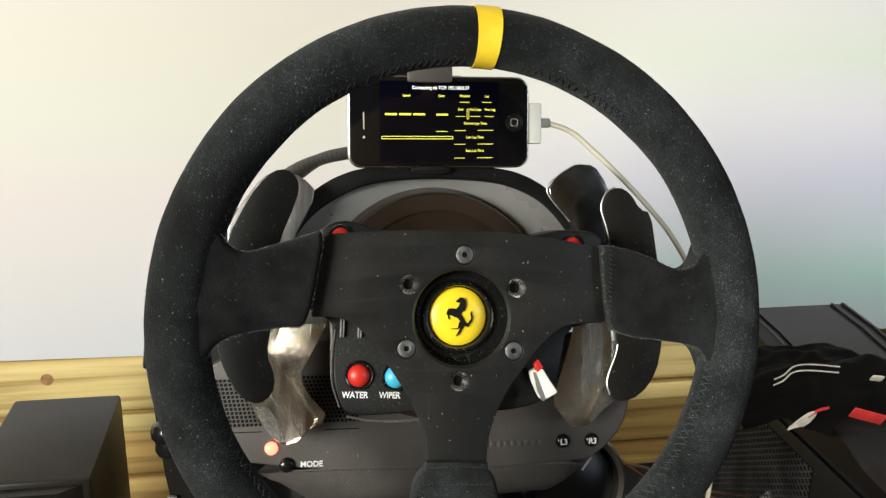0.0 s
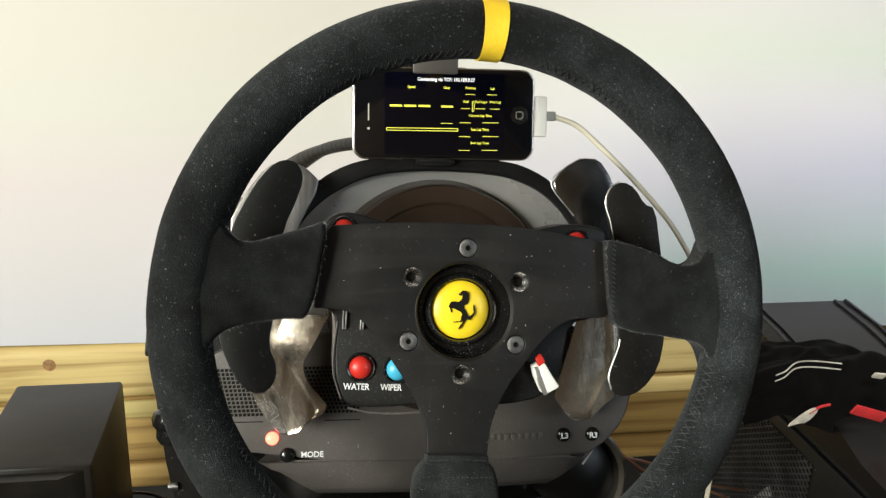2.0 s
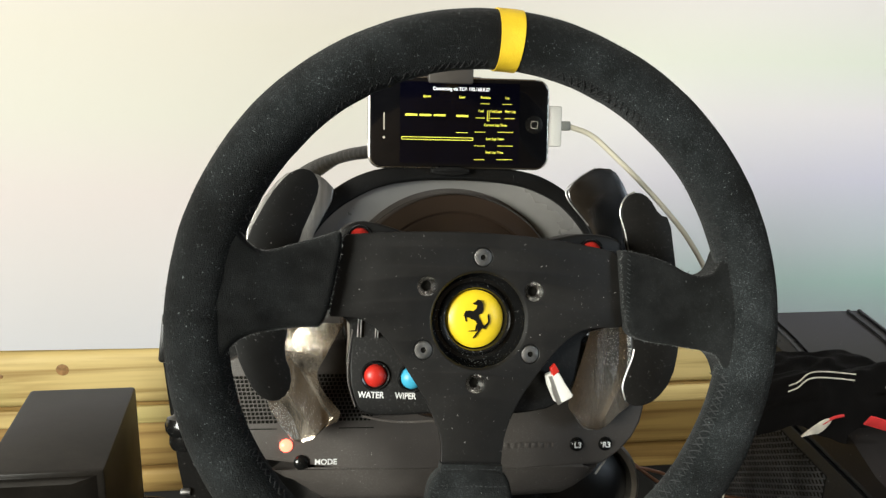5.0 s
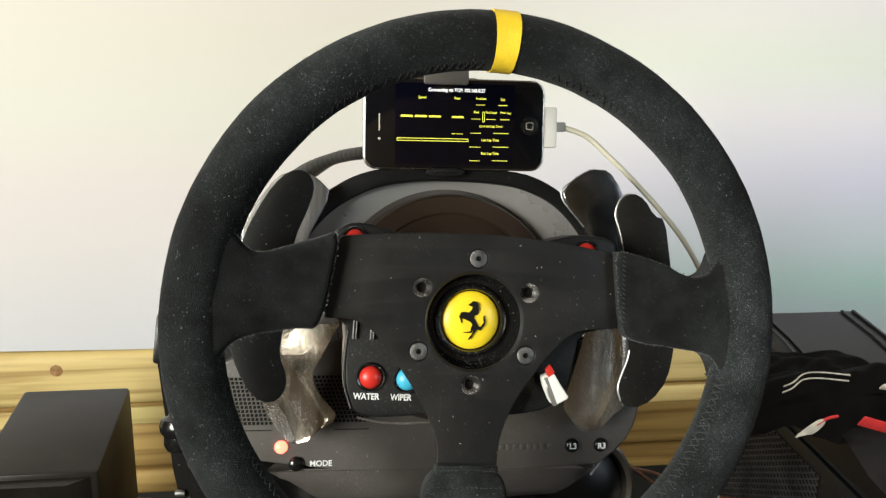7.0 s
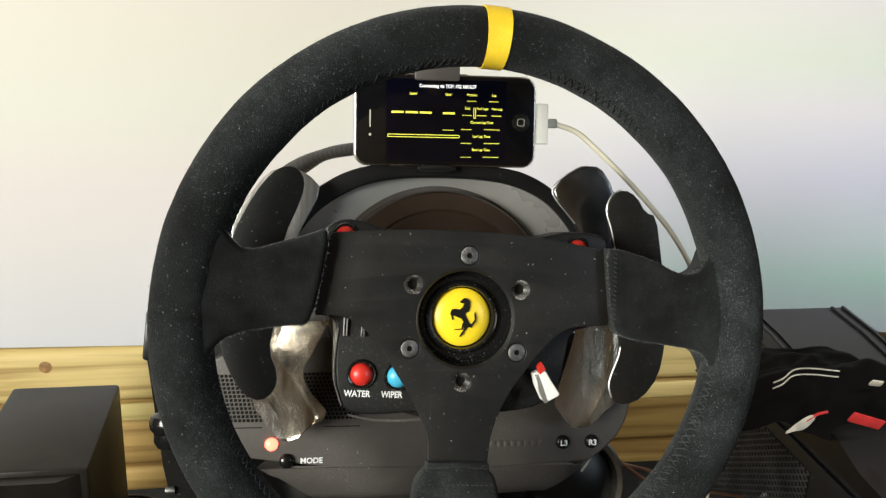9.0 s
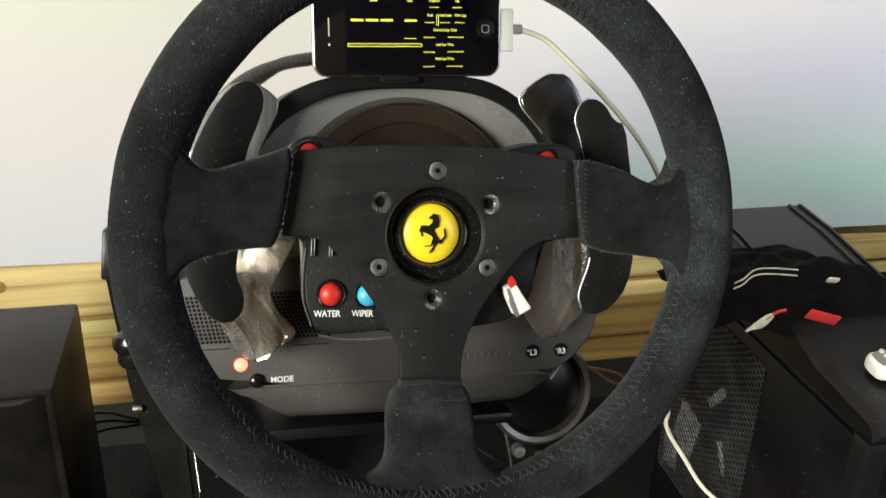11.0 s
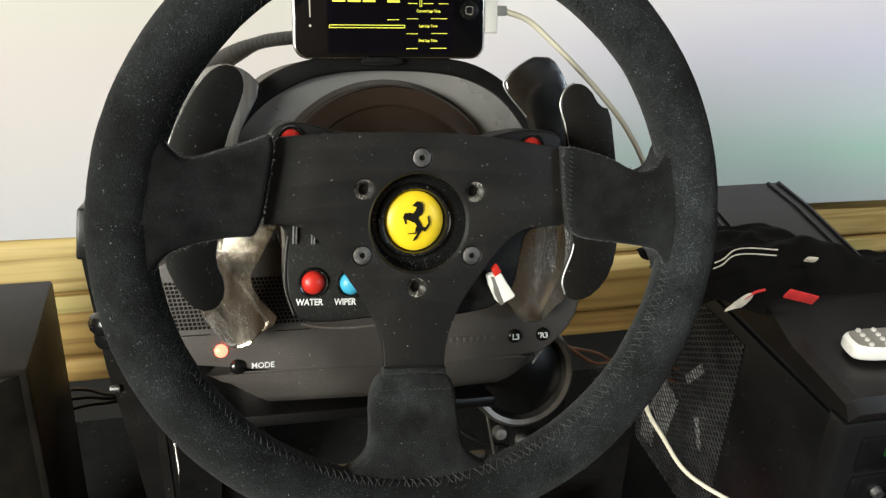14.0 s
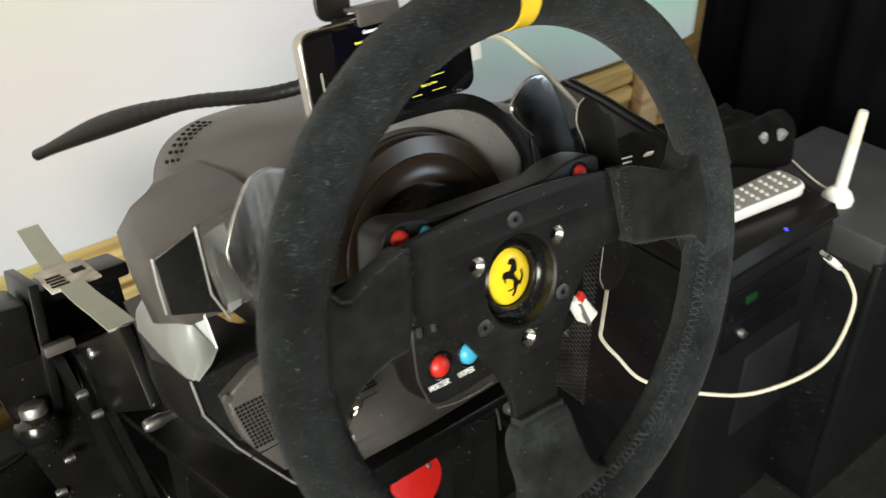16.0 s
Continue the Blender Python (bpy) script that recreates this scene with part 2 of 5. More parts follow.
CARPET = mat("dark_carpet", (0.0075, 0.007, 0.0066), 0.97, vary=0.5, scale=40, bump=0.9, bump_scale=700, bump_distance=0.003, lint=0.16, lint_scale=260, lint_colour=(0.22, 0.21, 0.19), cloud=0.4)
PAINT_DARK = mat("dark_room_paint", (0.014, 0.013, 0.012), 0.85, vary=0.15, scale=5, bump=0.15, bump_scale=200)
CURTAIN = mat("black_curtain_cloth", (0.0075, 0.0075, 0.0085), 0.95, vary=0.35, scale=8, bump=0.4, bump_scale=500, spec=0.05)


def timber(name, colour, dark, scale=1.0, green=False):
    m = mat(name, colour, 0.62, bump=0)
    nt = m.node_tree
    n, link = nt.nodes, nt.links.new
    bsdf = n["Principled BSDF"]
    co = n.new("ShaderNodeTexCoord")
    info = n.new("ShaderNodeObjectInfo")
    off = n.new("ShaderNodeVectorMath")
    off.operation = "ADD"
    link(co.outputs["Object"], off.inputs[0])
    shift = n.new("ShaderNodeCombineXYZ")
    mul = n.new("ShaderNodeMath")
    mul.operation = "MULTIPLY"
    mul.inputs[1].default_value = 9.0
    link(info.outputs["Random"], mul.inputs[0])
    link(mul.outputs["Value"], shift.inputs[0])
    link(mul.outputs["Value"], shift.inputs[2])
    link(shift.outputs["Vector"], off.inputs[1])
    mp = n.new("ShaderNodeMapping")
    mp.inputs["Scale"].default_value = (1.2 * scale, 16 * scale, 26 * scale)
    link(off.outputs["Vector"], mp.inputs["Vector"])
    grain = n.new("ShaderNodeTexNoise")
    grain.inputs["Scale"].default_value, grain.inputs["Detail"].default_value, grain.inputs["Distortion"].default_value = 2.2, 8, 0.9
    link(mp.outputs["Vector"], grain.inputs["Vector"])
    ramp = n.new("ShaderNodeValToRGB")
    ramp.color_ramp.elements[0].position, ramp.color_ramp.elements[1].position = 0.34, 0.62
    ramp.color_ramp.elements[0].color, ramp.color_ramp.elements[1].color = (*[c * 0.8 for c in dark], 1), (*colour, 1)
    link(grain.outputs["Fac"], ramp.inputs["Fac"])
    stain = n.new("ShaderNodeTexNoise")
    stain.inputs["Scale"].default_value = 5
    link(off.outputs["Vector"], stain.inputs["Vector"])
    pick = n.new("ShaderNodeMapRange")
    pick.inputs["From Min"].default_value, pick.inputs["From Max"].default_value = 0.5, 0.75
    pick.inputs["To Max"].default_value = 0.55 if green else 0.3
    link(stain.outputs["Fac"], pick.inputs["Value"])
    mix = n.new("ShaderNodeMix")
    mix.data_type = "RGBA"
    link(pick.outputs["Result"], mix.inputs["Factor"])
    link(ramp.outputs["Color"], mix.inputs["A"])
    mix.inputs["B"].default_value = (0.34, 0.36, 0.12, 1) if green else (dark[0], dark[1], dark[2], 1)
    link(mix.outputs["Result"], bsdf.inputs["Base Color"])
    bp = n.new("ShaderNodeBump")
    bp.inputs["Strength"].default_value, bp.inputs["Distance"].default_value = 0.35, 0.002
    link(grain.outputs["Fac"], bp.inputs["Height"])
    link(bp.outputs["Normal"], bsdf.inputs["Normal"])
    return m


PINE = timber("treated_pine", (0.66, 0.50, 0.21), (0.46, 0.30, 0.10), green=True)
PAINT_LIGHT = timber("pine_boarded_wall", (0.2, 0.145, 0.085), (0.14, 0.095, 0.05))
# lower boards: browner wood, with the shade on them put into the colour
PINE_BROWN_SHADE = timber("brown_pine_with_shade", (0.46, 0.30, 0.10), (0.3, 0.17, 0.05))
PINE_DARK = timber("stained_pine", (0.20, 0.135, 0.04), (0.12, 0.075, 0.025))
PINE_PALE = timber("pale_pine", (0.66, 0.48, 0.28), (0.5, 0.33, 0.17))
KNOT = mat("pine_knot", (0.3, 0.16, 0.06), 0.6, vary=0.4, scale=160, bump=0.2)


def screen_material():
    """White screen: picture and light falloff painted in as soft, broad, pale colours."""
    m = mat("white_projection_screen", (0.8, 0.8, 0.8), 0.75, bump=0)
    nt = m.node_tree
    n, link = nt.nodes, nt.links.new
    co = n.new("ShaderNodeTexCoord")
    sep = n.new("ShaderNodeSeparateXYZ")
    link(co.outputs["Object"], sep.inputs["Vector"])
    soft = n.new("ShaderNodeTexNoise")
    soft.inputs["Scale"].default_value = 0.8
    link(co.outputs["Object"], soft.inputs["Vector"])
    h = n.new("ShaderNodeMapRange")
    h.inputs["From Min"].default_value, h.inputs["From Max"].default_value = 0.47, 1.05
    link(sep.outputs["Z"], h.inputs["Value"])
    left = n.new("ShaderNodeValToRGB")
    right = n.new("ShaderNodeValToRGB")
    # right ramp darker at the top to offset the light falling there
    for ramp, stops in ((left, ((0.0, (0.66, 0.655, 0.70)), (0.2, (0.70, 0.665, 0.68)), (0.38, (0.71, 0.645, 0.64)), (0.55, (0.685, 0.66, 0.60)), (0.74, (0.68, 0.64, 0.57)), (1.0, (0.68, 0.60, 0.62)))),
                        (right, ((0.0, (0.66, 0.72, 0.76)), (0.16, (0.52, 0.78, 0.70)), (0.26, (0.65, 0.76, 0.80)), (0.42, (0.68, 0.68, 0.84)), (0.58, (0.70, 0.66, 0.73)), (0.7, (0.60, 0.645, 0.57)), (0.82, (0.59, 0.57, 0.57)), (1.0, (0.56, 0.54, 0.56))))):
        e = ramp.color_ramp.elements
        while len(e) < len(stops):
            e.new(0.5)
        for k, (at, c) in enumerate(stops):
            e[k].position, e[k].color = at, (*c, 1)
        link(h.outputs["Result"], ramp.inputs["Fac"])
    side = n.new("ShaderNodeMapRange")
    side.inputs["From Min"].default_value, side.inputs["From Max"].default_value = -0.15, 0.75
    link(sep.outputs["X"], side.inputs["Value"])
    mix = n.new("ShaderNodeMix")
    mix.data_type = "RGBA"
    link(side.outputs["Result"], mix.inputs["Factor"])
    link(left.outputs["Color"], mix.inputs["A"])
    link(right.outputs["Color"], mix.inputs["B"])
    link(mix.outputs["Result"], n["Principled BSDF"].inputs["Base Color"])
    return m


SCREEN = screen_material()

# ---- building helpers ----


def finish(bm, name, material, parent=None, label="", smooth=40, scale=1.0):
    if scale != 1.0:
        bm.transform(Matrix.Scale(scale, 4))
    bmesh.ops.recalc_face_normals(bm, faces=bm.faces)
    me = bpy.data.meshes.new(name)
    bm.to_mesh(me)
    bm.free()
    me.materials.append(material)
    if smooth:
        me.shade_smooth()
        me.set_sharp_from_angle(angle=radians(smooth))
    ob = new(name, me)
    if parent:
        ob.parent = parent
    if label:
        ob["label"] = label
    return ob


def part(name, bm, material, parent, label="", smooth=40, scale=0.001):
    """One mesh under a thing or a part; wheel, base and phone parts are drawn in millimetres."""
    return finish(bm, name, material, parent, label, smooth, scale)


def thing(name, m, label, category, group="", kind=""):
    ob = new(name)
    ob.empty_display_size = 0.02
    ob.matrix_world = m
    return tagged(ob, label, category, group, kind)


def box(size, at=(0, 0, 0), bevel=0.0, turn=None, bm=None, segments=2):
    bm = bm or bmesh.new()
    made = bmesh.ops.create_cube(bm, size=1)
    vs = made["verts"]
    bmesh.ops.scale(bm, vec=size, verts=vs)
    if bevel:
        es = list({e for v in vs for e in v.link_edges})
        r = bmesh.ops.bevel(bm, geom=es, offset=bevel, segments=segments, profile=0.5, affect="EDGES")
        vs = list({v for f in r["faces"] for v in f.verts} | {v for v in vs if v.is_valid})
        seen, todo = set(vs), list(vs)
        while todo:
            for e in todo.pop().link_edges:
                for v in e.verts:
                    if v not in seen:
                        seen.add(v)
                        todo.append(v)
        vs = list(seen)
    m = Matrix.Translation(at)
    if turn is not None:
        m = m @ turn
    bmesh.ops.transform(bm, matrix=m, verts=vs)
    return bm


def lathe(profile, n=48, axis="Y", bm=None, at=(0, 0, 0), turn=None, close=False):
    """Turns (radius, along) pairs about an axis through at."""
    bm = bm or bmesh.new()
    rings, made = [], []
    for r, a in profile:
        ring = []
        for k in range(n if r > 1e-9 else 1):
            c, s = math.cos(2 * math.pi * k / n) * r, math.sin(2 * math.pi * k / n) * r
            p = Vector((c, a, s) if axis == "Y" else (c, s, a) if axis == "Z" else (a, c, s))
            if turn is not None:
                p = turn @ p
            v = bm.verts.new(p + Vector(at))
            ring.append(v)
        rings.append(ring)
    pairs = list(zip(rings, rings[1:])) + ([(rings[-1], rings[0])] if close else [])
    for a, b in pairs:
        for k in range(max(len(a), len(b))):
            q = [a[k % len(a)], a[(k + 1) % len(a)], b[(k + 1) % len(b)], b[k % len(b)]]
            q = [v for i, v in enumerate(q) if v not in q[:i]]
            if len(q) > 2:
                bm.faces.new(q)
    return bm


def smooth_path(points, per=10):
    """A Catmull-Rom curve through the points."""
    ps = [Vector(p) for p in points]
    ps = [ps[0] * 2 - ps[1], *ps, ps[-1] * 2 - ps[-2]]
    out = []
    for a, b, c, d in zip(ps, ps[1:], ps[2:], ps[3:]):
        for k in range(per):
            t = k / per
            out.append(0.5 * (2 * b + (c - a) * t + (2 * a - 5 * b + 4 * c - d) * t * t + (3 * b - a - 3 * c + d) * t ** 3))
    return out + [ps[-2]]


def tube(path, radius, n=12, bm=None, flat=1.0):
    bm = bm or bmesh.new()
    up = Vector((0, 0, 1))
    rings = []
    side = None
    for k, p in enumerate(path):
        d = (path[min(k + 1, len(path) - 1)] - path[max(k - 1, 0)]).normalized()
        if side is None:
            side = d.cross(up if abs(d.z) < 0.9 else Vector((1, 0, 0))).normalized()
        side = (side - d * side.dot(d)).normalized()
        other = side.cross(d)
        r = radius(k / (len(path) - 1)) if callable(radius) else radius
        rings.append([bm.verts.new(p + (side * math.cos(2 * math.pi * j / n) + other * math.sin(2 * math.pi * j / n) * flat) * r) for j in range(n)])
    for a, b in zip(rings, rings[1:]):
        for j in range(n):
            bm.faces.new((a[j], a[(j + 1) % n], b[(j + 1) % n], b[j]))
    bm.faces.new(rings[0])
    bm.faces.new(rings[-1])
    return bm


def rounded(outline, times=2, cut=0.25):
    """Corner cutting on a closed outline."""
    pts = [Vector(p) for p in outline]
    for _ in range(times):
        nxt = []
        for a, b in zip(pts, pts[1:] + pts[:1]):
            nxt += [a.lerp(b, cut), a.lerp(b, 1 - cut)]
        pts = nxt
    return [(p.x, p.y) for p in pts]


def circle(r, x=0.0, z=0.0, n=40):
    return [(x + r * math.cos(2 * math.pi * k / n), z + r * math.sin(2 * math.pi * k / n)) for k in range(n)]


def round_rect(w, h, r, x=0.0, z=0.0, n=6):
    out = []
    for cx, cz, a0 in ((w / 2 - r, h / 2 - r, 0), (-w / 2 + r, h / 2 - r, 90), (-w / 2 + r, -h / 2 + r, 180), (w / 2 - r, -h / 2 + r, 270)):
        for k in range(n + 1):
            a = radians(a0 + 90 * k / n)
            out.append((x + cx + r * math.cos(a), z + cz + r * math.sin(a)))
    return out


def sheet(outlines, y0, y1, bevel=0.0, steps=2):
    """A plate cut to outlines in x and z (the later ones are holes), from depth y0 to y1, with rounded rims."""
    data = bpy.data.curves.new("cut", "CURVE")
    data.dimensions, data.fill_mode = "2D", "BOTH"
    for pts in outlines:
        sp = data.splines.new("POLY")
        sp.points.add(len(pts) - 1)
        for q, (x, z) in zip(sp.points, pts):
            q.co = (x, z, 0, 1)
        sp.use_cyclic_u = True
    data.extrude, data.bevel_depth, data.offset, data.bevel_resolution = max(1e-6, abs(y1 - y0) / 2 - bevel), bevel, -bevel, steps
    ob = new("cut", data)
    me = bpy.data.meshes.new_from_object(ob.evaluated_get(bpy.context.evaluated_depsgraph_get()))
    bm = bmesh.new()
    bm.from_mesh(me)
    bpy.data.objects.remove(ob)
    bpy.data.curves.remove(data)
    bpy.data.meshes.remove(me)
    mid = (y0 + y1) / 2
    for v in bm.verts:
        x, z, d = v.co
        v.co = (x, mid - d, z)
    bmesh.ops.remove_doubles(bm, verts=bm.verts, dist=1e-4)
    return bm


def finer(bm, most):
    """Splits long edges until none is longer than most."""
    for _ in range(6):
        bmesh.ops.triangulate(bm, faces=bm.faces)
        long = [e for e in bm.edges if e.calc_length() > most]
        if not long:
            break
        bmesh.ops.subdivide_edges(bm, edges=long, cuts=1)
    bmesh.ops.triangulate(bm, faces=bm.faces)
    bmesh.ops.beautify_fill(bm, faces=[f for f in bm.faces if abs(f.normal.y) > 0.98], edges=[e for e in bm.edges if all(abs(f.normal.y) > 0.98 for f in e.link_faces)])


def words(text, size, at, depth=0.3, turn=None, align="LEFT", width=1.0):
    """Raised lettering in the built-in font, facing the driver."""
    data = bpy.data.curves.new("words", "FONT")
    data.body, data.size, data.extrude, data.align_x = text, size, depth / 2, align
    data.offset = size * 0.022
    ob = new("words", data)
    me = bpy.data.meshes.new_from_object(ob.evaluated_get(bpy.context.evaluated_depsgraph_get()))
    bm = bmesh.new()
    bm.from_mesh(me)
    bpy.data.objects.remove(ob)
    bpy.data.curves.remove(data)
    bpy.data.meshes.remove(me)
    for v in bm.verts:
        x, z, d = v.co
        v.co = (x * width, -d, z)
    m = Matrix.Translation(at)
    if turn is not None:
        m = m @ turn
    bmesh.ops.transform(bm, matrix=m, verts=bm.verts)
    return bm


def hull_loft(sections):
    """Skin over closed rings of equal length, with both ends closed."""
    bm = bmesh.new()
    rings = [[bm.verts.new(p) for p in ring] for ring in sections]
    n = len(rings[0])
    for a, b in zip(rings, rings[1:]):
        for j in range(n):
            bm.faces.new((a[j], a[(j + 1) % n], b[(j + 1) % n], b[j]))
    bm.faces.new(rings[0])
    bm.faces.new(rings[-1])
    return bm


def local_matrix(roll):
    """The pose of the wheel's plane: x across, y away from the driver, z up in the plane; roll in degrees to the right."""
    y = -Vector((0.0387, -0.9554, 0.2928)).normalized()
    x = Vector((math.cos(radians(roll)), 0, -math.sin(radians(roll))))
    x = (x - y * x.dot(y)).normalized()
    z = x.cross(y)
    m = Matrix((x, y, z)).transposed().to_4x4()
    m.translation = (0.08638, 0.44476, 0.81432)
    return m


WHEEL, BASE = local_matrix(4.5), local_matrix(2.2)

# ---- the room ----
FLOOR_Z, CEIL_Z = 0.08, 2.35


def slab(name, lo, hi, material, label, category, bevel=0.0):
    size = [b - a for a, b in zip(lo, hi)]
    mid = [(a + b) / 2 for a, b in zip(lo, hi)]
    return tagged(finish(box(size, mid, bevel), name, material, smooth=30), label, category, kind="structure")


slab("floor", (-2.2, -2.4, FLOOR_Z - 0.1), (2.3, 1.5, FLOOR_Z), CARPET, "dark carpet floor under the racing rig", "floor")
slab("ceiling", (-2.2, -2.4, CEIL_Z), (2.3, 1.5, CEIL_Z + 0.1), PAINT_LIGHT, "plain pine-boarded ceiling", "ceiling")
slab("wall_north", (-2.2, 1.32, FLOOR_Z), (2.3, 1.42, CEIL_Z), PAINT_DARK, "dark wall behind the timbers and the screen", "wall")
for lo, hi in (((-2.2, -2.4, FLOOR_Z), (-2.1, -2.15, CEIL_Z)), ((-2.2, -0.55, FLOOR_Z), (-2.1, 1.32, CEIL_Z)), ((-2.2, -2.15, FLOOR_Z), (-2.1, -0.55, 1.0)), ((-2.2, -2.15, 2.1), (-2.1, -0.55, CEIL_Z))):
    slab("wall_west", lo, hi, PAINT_LIGHT, "plain pine-boarded wall round the window", "wall")
slab("wall_south", (-2.1, -2.4, FLOOR_Z), (2.2, -2.3, CEIL_Z), PAINT_LIGHT, "plain pine-boarded wall behind the driver", "wall")
# unseen wall, with an opening made only for the added fill lamp
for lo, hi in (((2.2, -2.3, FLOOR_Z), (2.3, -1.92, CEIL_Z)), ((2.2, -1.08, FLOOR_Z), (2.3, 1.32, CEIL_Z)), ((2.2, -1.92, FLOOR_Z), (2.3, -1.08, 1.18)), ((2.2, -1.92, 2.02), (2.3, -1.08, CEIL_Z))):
    slab("wall_east", lo, hi, PAINT_DARK, "plain dark wall with an unseen gap for the right fill lamp", "wall")

# screen with its folded side, seen edge
def build_screen():
    m = Matrix.Translation((0.2023, 1.168, 0)) @ pose(0, 0, 0, 0, 0.35, -1.15)
    t = thing("projection_screen", m, "large white projection screen above timber, pastel picture and light painted in", "screen")
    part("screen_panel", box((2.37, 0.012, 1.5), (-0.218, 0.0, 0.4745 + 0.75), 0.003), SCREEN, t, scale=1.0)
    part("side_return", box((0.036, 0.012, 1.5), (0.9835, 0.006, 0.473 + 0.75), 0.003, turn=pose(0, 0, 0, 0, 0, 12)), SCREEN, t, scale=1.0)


build_screen()


def beam(lo, hi, material, label, round_by=0.012, name="timber_beam"):
    size = [b - a for a, b in zip(lo, hi)]
    mid = [(a + b) / 2 for a, b in zip(lo, hi)]
    t = finish(box(size, (0, 0, 0), round_by, segments=3), name, material, smooth=45)
    t.matrix_world = Matrix.Translation(mid)
    return tagged(t, label, "timber", "timbers under the screen")


beam((-1.5, 1.172, 0.393), (1.203, 1.235, 0.4735), PINE, "yellowish pine beam with a knot, under the screen", 0.013)
beam((-1.5, 1.174, 0.292), (1.203, 1.235, 0.391), PINE_BROWN_SHADE, "brown pine beam with shade in its colour, under a paler beam", 0.012)
beam((-1.5, 1.172, 0.252), (1.203, 1.235, 0.290), PINE_BROWN_SHADE, "lowest pine beam, its shade put into the brown", 0.008)
# pale strip added where the brown beam's rounded top catches light
beam((-1.5, 1.170, 0.366), (1.203, 1.176, 0.3915), PINE, "added pale strip for the lit top of the brown beam", 0.002, "timber_batten")
post = finish(box((0.05, 0.028, 0.386), (0, 0, 0), 0.003), "timber_post", PINE_PALE, smooth=45)
post.matrix_world = Matrix.Translation((1.092, 1.156, 0.273))
tagged(post, "pale square pine post below the screen's end", "timber")
slab("trim_post", (1.212, 1.172, FLOOR_Z), (1.262, 1.235, 2.3), PINE_DARK, "dark stained upright timber at the screen's end", "trim", 0.004)

# black curtain beside the screen, in folds
def build_curtain():
    bm = bmesh.new()
    rows = []
    for k in range(121):
        s = k / 120
        x = 1.292 + 0.38 * s
        y = 1.22 - 1.86 * s
        f = 0.022 * math.sin(s * 60) + 0.012 * math.sin(s * 143 + 1)
        rows.append([bm.verts.new((x + f, y, FLOOR_Z + 0.01)), bm.verts.new((x + f * 0.8, y, 1.2)), bm.verts.new((x + f, y, 2.3))])
    for a, b in zip(rows, rows[1:]):
        for j in range(2):
            bm.faces.new((a[j], b[j], b[j + 1], a[j + 1]))
    bmesh.ops.solidify(bm, geom=bm.faces, thickness=0.004)
    tagged(finish(bm, "curtain", CURTAIN, smooth=60), "black cloth curtain hanging in folds beside the screen", "curtain")


build_curtain()

# ---- steering wheel ----


def torus(R, r, a0=0.0, a1=360.0, n=160, m=28, at=(0, 0, 0), lump=0.0, ends=False):
    bm = bmesh.new()
    full = abs(a1 - a0 - 360) < 1e-6
    rings = []
    for k in range(n if full else n + 1):
        a = radians(a0 + (a1 - a0) * k / n)
        c, s = math.cos(a), math.sin(a)
        ring = []
        for j in range(m):
            b = 2 * math.pi * j / m
            rr = r
            if lump:
                rr += lump * noise.noise(Vector((c * 4, s * 4, 2.2 * math.sin(b)))) + 0.35 * lump * noise.noise(Vector((c * 15, s * 15, 3 * math.cos(b))))
            q = R + rr * math.cos(b)
            ring.append(bm.verts.new((at[0] + q * c, at[1] + rr * 0.98 * math.sin(b), at[2] + q * s)))
        rings.append(ring)
    pairs = list(zip(rings, rings[1:])) + ([(rings[-1], rings[0])] if full else [])
    for a, b in pairs:
        for j in range(m):
            bm.faces.new((a[j], a[(j + 1) % m], b[(j + 1) % m], b[j]))
    if not full:
        bm.faces.new(rings[0])
        bm.faces.new(rings[-1])
    return bm


RIM_R, RIM_T, RIM_Y, RIM_X = 147.2, 15.5, -11.6, 1.8


